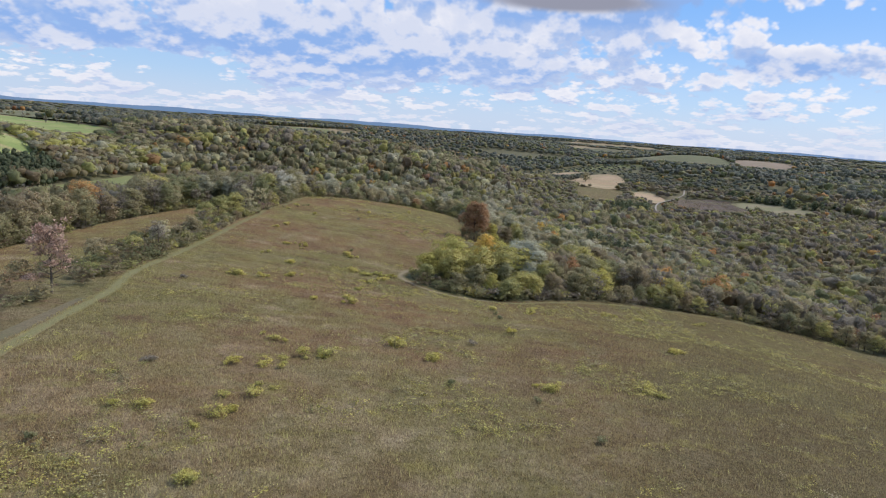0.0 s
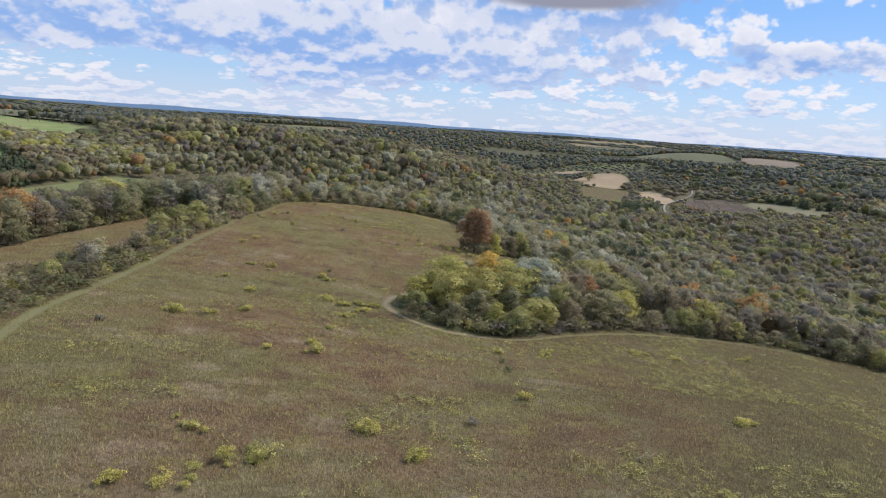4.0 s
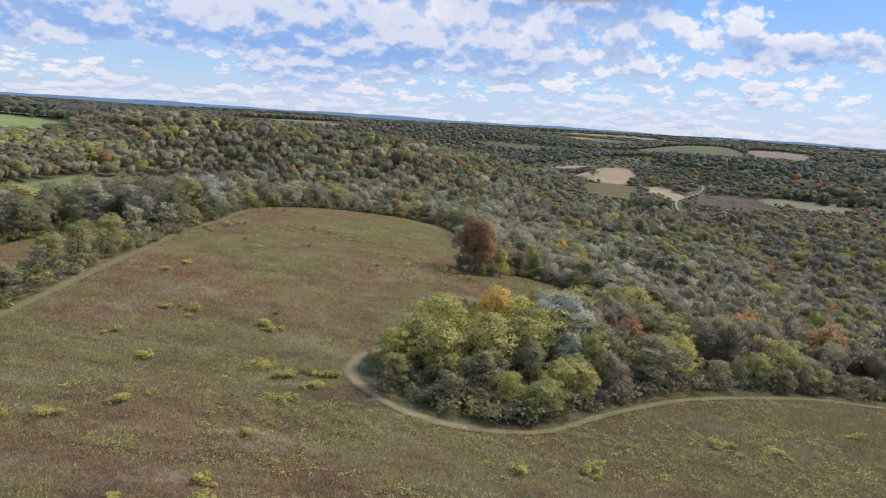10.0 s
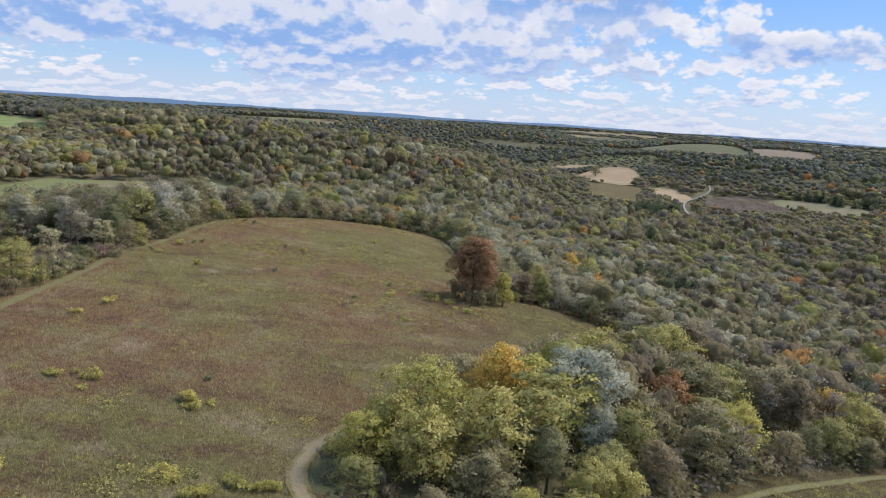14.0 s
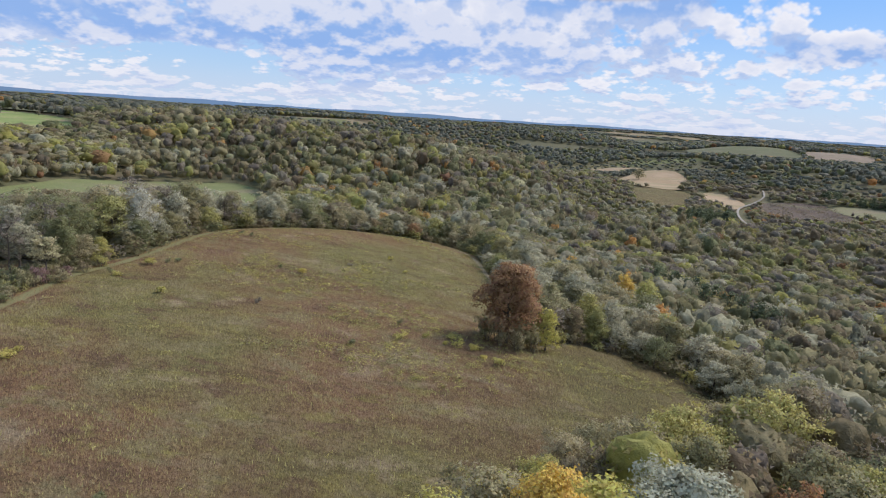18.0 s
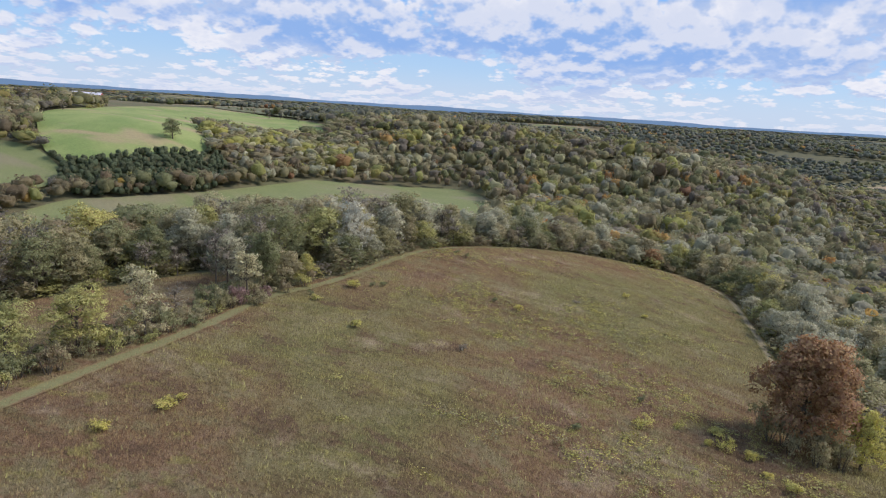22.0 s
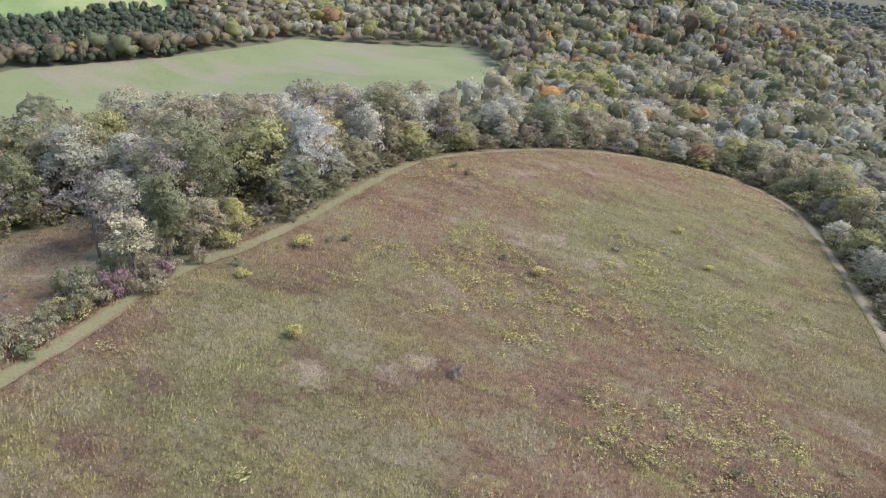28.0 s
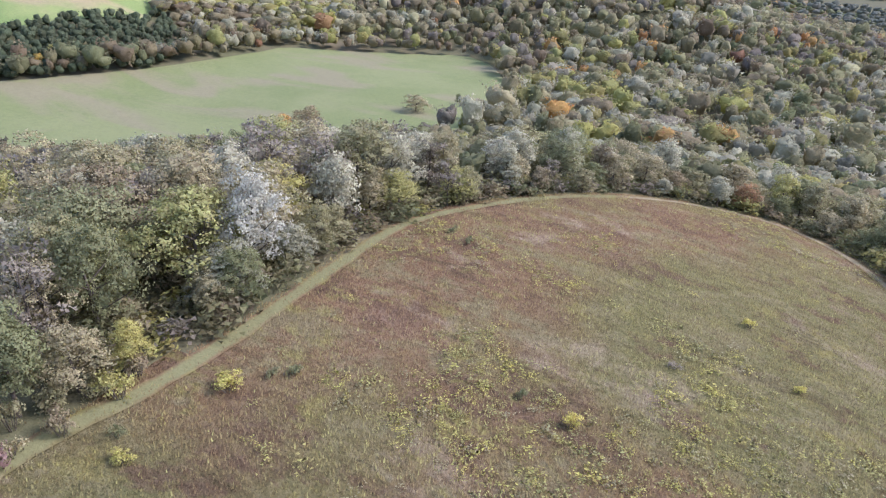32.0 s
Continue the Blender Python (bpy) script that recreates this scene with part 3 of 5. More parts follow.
def hazy_hills():
    """A plain blue rim of hills, miles beyond the last woods; distance haze is put into its glow."""
    n = Nodes("distance")
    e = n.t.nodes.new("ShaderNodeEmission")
    # haze blue given as emission, so the rim glows by itself
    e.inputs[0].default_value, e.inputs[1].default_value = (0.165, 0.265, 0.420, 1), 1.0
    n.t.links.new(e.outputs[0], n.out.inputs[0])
    v, k = [], 240
    for i in range(k + 1):
        a = radians(-75 + 130 * i / k)
        top = 22 + 3.5 * math.sin(i * 0.21) + 2.0 * math.sin(i * 0.53 + 1) + 1.0 * math.sin(i * 1.7)
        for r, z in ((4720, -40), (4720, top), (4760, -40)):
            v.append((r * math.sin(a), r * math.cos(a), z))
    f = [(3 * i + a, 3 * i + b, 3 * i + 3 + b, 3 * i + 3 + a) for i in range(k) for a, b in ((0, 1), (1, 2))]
    return tagged(new("backdrop", mesh_from("backdrop", v, f, n.mat)), "blue line of distant hills on the skyline, coloured by painted haze", "hills", kind="structure")


hazy_hills()

# ---------------------------------------------------------------- trees
rng = np.random.default_rng(7)


def waves(x, y, sx, sy, seed, n=14):
    """A smooth uneven field between about -0.6 and 0.6: many crossing waves."""
    q = np.random.default_rng(seed)
    out = np.zeros(np.shape(x))
    for i in range(n):
        a, k = q.uniform(0, 6.28), q.uniform(0.5, 1.8)
        out += np.sin((x / sx * math.cos(a) + y / sy * math.sin(a)) * k * 2.2 + q.uniform(0, 6.28))
    return out / n * 1.35


def tube(line, radii, sides=6):
    """A tapering limb along a line of points."""
    line = np.array(line, float)
    v, f = [], []
    for i, (p, r) in enumerate(zip(line, radii)):
        d = Vector(line[min(i + 1, len(line) - 1)] - line[max(i - 1, 0)]).normalized()
        a = d.orthogonal().normalized()
        b = d.cross(a)
        for k in range(sides):
            u = 2 * math.pi * k / sides
            v.append(p + r * (np.array(a) * math.cos(u) + np.array(b) * math.sin(u)))
    for i in range(len(line) - 1):
        for k in range(sides):
            o, q = i * sides, (k + 1) % sides
            f.append((o + k, o + q, o + sides + q, o + sides + k))
    return v, f


def leaf_cloud(lobes, count, size, g, lift=0.25):
    """Leaf clumps over the shells of rounded lobes: corners, faces and the outward way at each corner."""
    lobes = np.array(lobes)                       # x, y, z, rx, rz
    area = lobes[:, 3] * lobes[:, 4]
    twigs = max(12, count // 14)                  # leaves hang together on twigs
    twig = g.integers(0, twigs, count)
    pick = g.choice(len(lobes), twigs, p=area / area.sum())[twig]
    d = g.normal(size=(twigs, 3))
    d /= np.linalg.norm(d, axis=1)[:, None]
    d[:, 2] = np.where(d[:, 2] < -0.45, -d[:, 2], d[:, 2])
    d, r = d[twig], g.uniform(0.74, 1.10, twigs)[twig][:, None]
    L = lobes[pick]
    c = L[:, :3] + d * r * np.stack([L[:, 3], L[:, 3], L[:, 4]], 1) + g.normal(size=(count, 3)) * size * np.array([1.9, 1.9, 1.2])
    out = d + 0.55 * g.normal(size=(count, 3))
    out /= np.linalg.norm(out, axis=1)[:, None]
    a = np.cross(out, g.normal(size=(count, 3)))
    a /= np.linalg.norm(a, axis=1)[:, None]
    b = np.cross(out, a)
    s = size * g.uniform(0.6, 1.35, count)[:, None]
    corners = np.stack([c - a * s - b * s * 0.5, c + a * s - b * s * 0.5, c + b * s * 0.9 - out * s * 0.3], 1)
    turned = np.einsum("ij,ij->i", np.cross(corners[:, 1] - corners[:, 0], corners[:, 2] - corners[:, 0]), d) < 0
    corners[turned] = corners[turned][:, ::-1]
    way = (1.0 - 0.7 * lift) * d + 0.45 * out + np.array([0, 0, lift])
    way /= np.linalg.norm(way, axis=1)[:, None]
    return corners.reshape(-1, 3), np.arange(count * 3).reshape(-1, 3), np.repeat(way, 3, 0)


def crown_body(lobes, rings, sides, shrink, lift=0.15):
    """A closed lumpy dome that follows the lobes: the dense inside of a crown."""
    L = np.array(lobes)
    mid, lumps = np.array([0, 0, L[:, 2].mean()]), np.random.default_rng(len(L) * 31 + rings)
    v, way = [], []
    for i in range(rings + 1):
        for k in range(sides):
            t, a = math.pi * (0.02 + 0.80 * i / rings), 2 * math.pi * (k + 0.5 * (i % 2)) / sides
            d = np.array([math.sin(t) * math.cos(a), math.sin(t) * math.sin(a), math.cos(t)])
            reach, lobe = 0.0, d
            for x, y, z, rx, rz in L:
                c = np.array([x, y, z]) - mid
                b = d @ c
                q = b * b - c @ c + (0.5 * (rx + rz)) ** 2
                if q > 0 and b + math.sqrt(q) > reach:
                    reach = b + math.sqrt(q)
                    lobe = (d * reach - c) / (0.5 * (rx + rz))
            v.append(mid + d * max(reach, 0.12) * shrink * lumps.uniform(0.90, 1.08))
            way.append(0.75 * lobe + 0.35 * d + np.array([0, 0, lift]))
    f = []
    for i in range(rings):
        for k in range(sides):
            o, q = i * sides, (k + 1) % sides
            e = (k + 1) % sides
            if i % 2:
                f += [(o + k, o + sides + k, o + sides + q), (o + k, o + sides + q, o + q)]
                f[-2:] = [(o + k, o + sides + q, o + q), (o + k, o + sides + k, o + sides + q)]
            else:
                f += [(o + k, o + sides + k, o + q), (o + q, o + sides + k, o + sides + e)]
    way = np.array(way)
    return np.array(v), np.array(f), way / np.linalg.norm(way, axis=1)[:, None]


def crown_mesh(name, lobes, count, size, material, g):
    v, f, n = leaf_cloud(lobes, count, size, g)
    me = mesh_from(name, v, f, material)
    me.normals_split_custom_set_from_vertices(n)
    return me


def round_lobes(h, r, low, g, n=15, ragged=0.5):
    """Lobes of a broad crown between low and h, r wide."""
    out = [(0, 0, (h + low) / 2, r * 0.62, (h - low) * 0.42)]
    for i in range(n):
        u = (i + 0.5) / n
        z = low + (h - low) * min(0.92, max(0.1, 0.12 + 0.76 * u + g.uniform(-0.10, 0.10) * ragged))
        w = r * math.sin(math.pi * (0.22 + 0.66 * u)) * g.uniform(0.42, 0.92)
        a = i * 2.4 + g.uniform(-0.5, 0.5)
        s = r * g.uniform(0.30, 0.30 + 0.32 * ragged + 0.05)
        out.append((w * math.cos(a), w * math.sin(a), z, s, s * g.uniform(0.7, 0.95)))
    out.append((0.2 * r, 0, h - 0.12 * (h - low), r * 0.32, (h - low) * 0.13))
    return out


def canopy_lobes(g):
    """Lobes of a crown that stands among others: a rounded, lopsided dome of billows."""
    wide, flat = g.uniform(0.25, 0.34), g.uniform(0.72, 1.05)
    out = [(0, 0, 0.48, wide * 0.86, 0.34 * flat)]
    for i in range(int(g.integers(9, 14))):
        a, t = i * 2.4 + g.uniform(-0.4, 0.4), math.acos(g.uniform(0.0, 0.98))
        w, s = wide * math.sin(t), g.uniform(0.10, 0.17)
        out.append((w * math.cos(a), w * math.sin(a), 0.46 + 0.40 * flat * math.cos(t) + g.uniform(-0.04, 0.04), s, s * 0.9))
    return out


def trunk_mesh(name, h, r, low, g, limbs=7, thick=0.02):
    v, f = [], []

    def add(line, radii, sides=6):
        a, b = tube(line, radii, sides)
        f.extend(tuple(len(v) + k for k in q) for q in b)
        v.extend(a)
    lean = g.uniform(-0.04, 0.04, 2) * h
    add([(0, 0, -0.4), (lean[0] * 0.2, lean[1] * 0.2, h * 0.25), (lean[0] * 0.6, lean[1] * 0.6, h * 0.55), (*lean, h * 0.86)],
        [h * thick * 1.3, h * thick, h * thick * 0.65, 0.05])
    for i in range(limbs):
        u = g.uniform(0.25, 0.7)
        a = i * 2.4 + g.uniform(-0.4, 0.4)
        z0 = max(low * 0.7, h * u * 0.8)
        w = r * g.uniform(0.6, 0.95)
        add([(0, 0, z0), (w * 0.45 * math.cos(a), w * 0.45 * math.sin(a), z0 + h * 0.10),
             (w * math.cos(a + 0.2), w * math.sin(a + 0.2), min(z0 + h * 0.26, h * 0.93))], [h * thick * 0.5, h * thick * 0.32, 0.03], 4)
    return mesh_from(name, v, f, BARK)


def broadleaf(kind, h, r, low, seed, count=4200, size=0.175, ragged=0.6):
    """A broadleaved tree: trunk with limbs, and a crown."""
    g = np.random.default_rng(seed)
    trunk = trunk_mesh("trunk", h, r, low, g)
    crown = crown_mesh("crown", round_lobes(h, r, low, g, ragged=ragged), count, size, LEAF[kind], g)
    return trunk, crown


def bare_tree(kind, h, r, seed):
    """A tree that has shed most of its leaves: many thin branches and a few clumps."""
    g = np.random.default_rng(seed)
    v, f = [], []

    def add(line, radii, sides=5):
        a, b = tube(line, radii, sides)
        f.extend(tuple(len(v) + k for k in q) for q in b)
        v.extend(a)
    add([(0, 0, -0.4), (0.1, 0, h * 0.3), (0, 0.2, h * 0.6), (0.2, 0.1, h)], [h * 0.022, h * 0.017, h * 0.010, 0.02])
    tips = []
    for i in range(26):
        u = g.uniform(0.22, 0.9)
        a = i * 2.4
        w = r * (1.1 - 0.75 * u) * g.uniform(0.7, 1.1)
        p0 = np.array((0.05, 0.1, h * u))
        p2 = p0 + (w * math.cos(a), w * math.sin(a), h * g.uniform(0.10, 0.2))
        p1 = (p0 + p2) / 2 + (0, 0, -0.15)
        add([p0, p1, p2], [h * 0.007, h * 0.004, 0.015], 3)
        for k in range(5):
            q = p1 + (p2 - p1) * g.uniform(0.1, 0.9)
            e = q + g.normal(size=3) * (0.7, 0.7, 0.4) + (0, 0, 0.7)
            add([q, e], [h * 0.0028, 0.01], 3)
            tips.append(e)
    trunk = mesh_from("trunk", v, [q for q in f if len(q) == 4], BARK)
    lobes = [(*p, 0.7, 0.5) for p in tips[::2]]
    crown = crown_mesh("crown", lobes, 900 if kind == "grey" else 2600, 0.17, LEAF[kind], g)
    return trunk, crown


def conifer(h, r, seed):
    g = np.random.default_rng(seed)
    trunk = mesh_from("trunk", *tube([(0, 0, -0.3), (0, 0, h * 0.5), (0, 0, h)], [h * 0.018, h * 0.011, 0.02]), BARK)
    lobes = []
    for i in range(34):
        u = i / 33
        w = r * (1 - u) ** 0.85 * 0.72
        a = i * 2.4
        lobes.append((w * math.cos(a), w * math.sin(a), h * (0.10 + 0.86 * u), 0.25 + 0.45 * r * (1 - u), 0.35 + 0.03 * h * (1 - u)))
    return trunk, crown_mesh("crown", lobes, 1500, 0.3, LEAF["conifer"], g)


def bush_mesh(kind, seed, r=1.0, h=1.4, count=170, size=0.24):
    g = np.random.default_rng(seed)
    lobes = [(g.uniform(-0.55, 0.55) * r, g.uniform(-0.55, 0.55) * r, h * g.uniform(0.3, 0.75), r * g.uniform(0.3, 0.5), h * g.uniform(0.2, 0.35))
             for i in range(9)]
    return crown_mesh("foliage", lobes, count, size, LEAF[kind], g)


TREE_WORDS = {
    "olive": ("broadleaf_tree", "olive-green broadleaved tree at the wood's edge"),
    "green": ("broadleaf_tree", "deep green broadleaved tree in full leaf"),
    "silver": ("silver_tree", "tree with pale silvery-green leaves"),
    "sage": ("silver_tree", "tree with pale bluish-green leaves"),
    "yellow": ("yellow_tree", "tree turning yellow-green in autumn"),
    "orange": ("orange_tree", "tree in bright orange autumn leaf"),
    "rust": ("rust_tree", "round tree in dark rust-red autumn leaf"),
    "brown": ("brown_tree", "tree with dull brown autumn leaves"),
    "grey": ("bare_tree", "grey half-bare tree with thin branches"),
    "gold": ("yellow_tree", "tree in bright yellow-green autumn leaf"),
    "amber": ("orange_tree", "tree in golden-orange autumn leaf"),
    "pale": ("silver_tree", "tree with whitish upturned leaves"),
    "straw": ("bare_tree", "half-bare tree with pale straw-coloured leaves"),
    "tan": ("bare_tree", "half-bare tree with reddish-tan dry leaves"),
    "conifer": ("conifer", "dark green pointed conifer"),
}
PROTO = {}


def proto(kind, shape):
    """Meshes of trunk and crown for a kind, in a few shapes; 10 m high."""
    key = kind, shape
    if key not in PROTO:
        seed = 11 + shape * 17 + sum(map(ord, kind))
        if kind == "conifer":
            PROTO[key] = conifer(10.0, 2.6, seed)
        elif kind in ("grey", "tan", "straw"):
            PROTO[key] = bare_tree(kind, 10.0, 3.2, seed)
        else:
            wide, low, ragged = ((3.9, 1.2, 0.6), (3.2, 1.6, 0.9), (4.5, 0.9, 0.5), (2.9, 0.7, 1.1), (4.1, 2.0, 1.2))[shape % 5]
            if shape >= 5:
                PROTO[key] = broadleaf(kind, 10.0, wide, low, seed, *((17000, 0.125) if kind in ("rust", "sage") else (8500, 0.122)), ragged)
            else:
                PROTO[key] = broadleaf(kind, 10.0, wide, low, seed, ragged=ragged)
    return PROTO[key]


def plant(kind, x, y, h, width=1.0, shape=None, label="", group="trees of the wood", name=""):
    shape = int(rng.integers(5)) if shape is None else shape
    trunk, crown = proto(kind, shape)
    word, text = TREE_WORDS[kind]
    root = new(name or word)
    root.matrix_world = Matrix.Translation((x, y, height(x, y) - 0.1)) @ Matrix.Rotation(rng.uniform(0, 6.28), 4, "Z") @ Matrix.Diagonal(
        (h / 10 * width * rng.uniform(0.88, 1.14), h / 10 * width * rng.uniform(0.88, 1.14), h / 10, 1))
    for n, me in (("trunk", trunk), ("crown", crown)):
        new(n, me).parent = root
    return tagged(root, label or text, "tree", group)


taken = []


def special(kind, x, y, h, width=1.0, shape=0, label="", group=""):
    taken.append((x, y, 0.30 * h * width + 1.5))
    shape += 5 * (x < 40 and y < 345)
    return plant(kind, x, y, h, width, shape, label, group or "single trees")


special("rust", 13.6, 290.5, 17.4, 0.94, 0, "round rust-red tree standing out at the meadow's edge")
special("amber", 14.2, 214, 15.4, 0.82, 1, "golden-orange tree in the middle of the copse")
special("sage", 27, 219, 15.0, 1.2, 0, "broad pale silver tree in the copse")
special("sage", 29, 210, 9.5, 0.95, 1, "small silver-leaved tree in the copse")
special("gold", 3, 207, 13.0, 1.15, 2, "broad yellow-green tree at the tip of the copse")
special("gold", -5, 199, 8.0, 1.1, 0, "low yellow-green tree at the tip of the copse")
special("orange", 116, 268, 13.5, 1.15, 0, "bright orange tree above the valley wood")
special("pale", -83, 324, 15.0, 0.85, 0, "tall whitish silver-leaved tree beside the track")
special("green", -90, 305, 13.0, 0.9, 2, "tall dull green tree behind the track")
special("green", -84, 291, 12.0, 0.85, 1, "dark green bushy tree beside the track")
special("yellow", -80.5, 301, 6.2, 1.0, 0, "small yellow-green tree beside the mown track")
special("straw", -81.5, 283, 8.5, 1.1, 1, "pale leaning tree in the hedge")
special("straw", -79, 257, 9.5, 0.9, 0, "pale half-bare tree standing up from the hedge")
special("tan", -77, 124, 13.5, 1.0, 1, "reddish-grey bare tree beside the track")
special("grey", -81, 181, 8.0, 1.0, 2, "dead grey branching tree in the hedge")
for hx, hy, hh, hk in ((-4, 190.5, 6.5, "yellow"), (5, 187, 6.0, "olive"), (15, 187, 7.0, "gold"), (24, 194, 8.0, "yellow"), (36, 204, 8.5, "brown"),
                       (45, 212, 9.0, "olive"), (20, 200, 9.5, "green"), (38, 216, 11.0, "olive"), (47, 230, 11.5, "rust"), (36, 236, 12.0, "olive"),
                       (58, 226, 9.0, "yellow"), (68, 236, 10.0, "grey"), (56, 246, 11.0, "brown"), (12, 196, 8.5, "olive"), (86, 247, 10.0, "amber")):
    special(hk, hx, hy, hh, 1.1, 1, "%s tree of the copse" % {"gold": "yellow-green", "amber": "golden", "grey": "half-bare grey", "rust": "rust-red"}.get(hk, hk), "trees of the copse")
special("orange", -132, 233, 15.0, 1.15, 0, "broad orange-brown tree standing in the dull wood")
special("gold", 58, 353, 14.0, 0.95, 3, "tall yellow tree above the row of conifers")
special("amber", 54, 361, 13.0, 0.8, 1, "golden-orange tree beside a tall yellow one")
special("amber", -374, 508, 9.0, 1.0, 1, "yellow tree at the far edge of the pasture")
special("yellow", -379, 521, 8.0, 1.1, 0, "yellow-green tree at the far edge of the pasture")
special("green", -412, 592, 16.5, 1.15, 0, "dark round tree alone on the green field")
special("olive", 219, 1040, 16.0, 1.2, 0, "olive tree alone in the stubble field")
special("olive", -172, 560, 9.0, 1.7, 2, "broad grey-olive tree at the edge of the pasture")
special("brown", -191, 493, 15.0, 1.05, 2, "broad olive-brown tree standing above the belt of woodland")
special("orange", -200, 489, 11.0, 0.9, 0, "orange-tipped tree beside a broad brown one")
special("grey", -305, 426, 8.0, 1.3, 1, "bare grey bushy tree on the pasture")
special("green", -160, 588, 6.0, 0.8, 1, "small dark tree at the edge of the pasture")
for hx, hy, hh, hk in ((-85, 240, 9.0, "yellow"), (-82, 248, 9.5, "yellow"), (-87, 231, 7.5, "yellow"), (-84, 222, 5.5, "grey"),
                       (-83, 210, 6.0, "olive"), (-82, 266, 5.5, "grey"), (-86, 196, 6.0, "straw"), (-83, 170, 5.5, "yellow"),
                       (-88, 160, 6.0, "olive"), (-84, 188, 6.5, "silver")):
    special(hk, hx, hy, hh, 1.15, 1, "loose %s tree in the hedge beside the track" % hk.replace("gold", "yellow"), "hedge trees")
for hx, hy, hh in ((-98, 338, 15), (-84, 345, 13), (-112, 322, 14), (-70, 398, 13), (-40, 436, 13), (-84, 364, 14), (-12, 440, 12)):
    special("silver", hx, hy, hh, 0.95, 1, "silvery tree with upturned pale leaves at the wood's edge", "silver trees")
for hx, hy, hh, hk in ((19, 296, 6.5, "olive"), (25, 299, 8.0, "grey"), (30, 307, 9.0, "brown"), (18, 303, 8.0, "green"), (36, 310, 9.5, "yellow")):
    special(hk, hx, hy, hh, 1.1, 3, "small %s tree beside the rust-red one" % hk, "trees of the wood")
special("gold", 22, 291.5, 9.0, 1.0, 3, "low yellow tree beside the rust-red one")


def open_ground(x, y):
    hit = inside(x, y, MEADOW_EDGE) | inside(x, y, SIDE_FIELD)
    for o in FIELDS:
        hit |= inside(x, y, o)
    hit |= (np.abs(x + 71) < 5) & (y > 30) & (y < 300)
    hit |= (y < 60) & (np.abs(x) < 300)
    hit |= np.hypot((x + 800) / 175, (y - 770) / 105) < 1
    for (x0, y0), (x1, y1) in zip(ROAD_LINE, ROAD_LINE[1:]):
        k = np.clip(((x - x0) * (x1 - x0) + (y - y0) * (y1 - y0)) / ((x1 - x0) ** 2 + (y1 - y0) ** 2), 0, 1)
        hit |= np.hypot(x - x0 - k * (x1 - x0), y - y0 - k * (y1 - y0)) < 7
    return hit


def scatter(x0, x1, y0, y1, step, g):
    nx, ny = int((x1 - x0) / step), int((y1 - y0) / step)
    i, j = np.meshgrid(np.arange(nx), np.arange(ny), indexing="ij")
    x = x0 + (i + 0.5 + 0.5 * (j % 2) + g.uniform(-0.48, 0.48, i.shape)) * step
    y = y0 + (j + 0.5 + g.uniform(-0.48, 0.48, i.shape)) * step
    return x.ravel(), y.ravel()


def seen_wedge(x, y, edge=0.0):
    """The part of the country that lies ahead of the flight."""
    a = np.degrees(np.arctan2(x - 5, y - 20 + edge))
    b = np.degrees(np.arctan2(x + 0, y - 180 + edge))
    return (a > -38) & (a < 38) | (b > -62) & (b < 16) & (y > 180)


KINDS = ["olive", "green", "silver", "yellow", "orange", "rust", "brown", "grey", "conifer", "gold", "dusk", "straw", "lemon"]


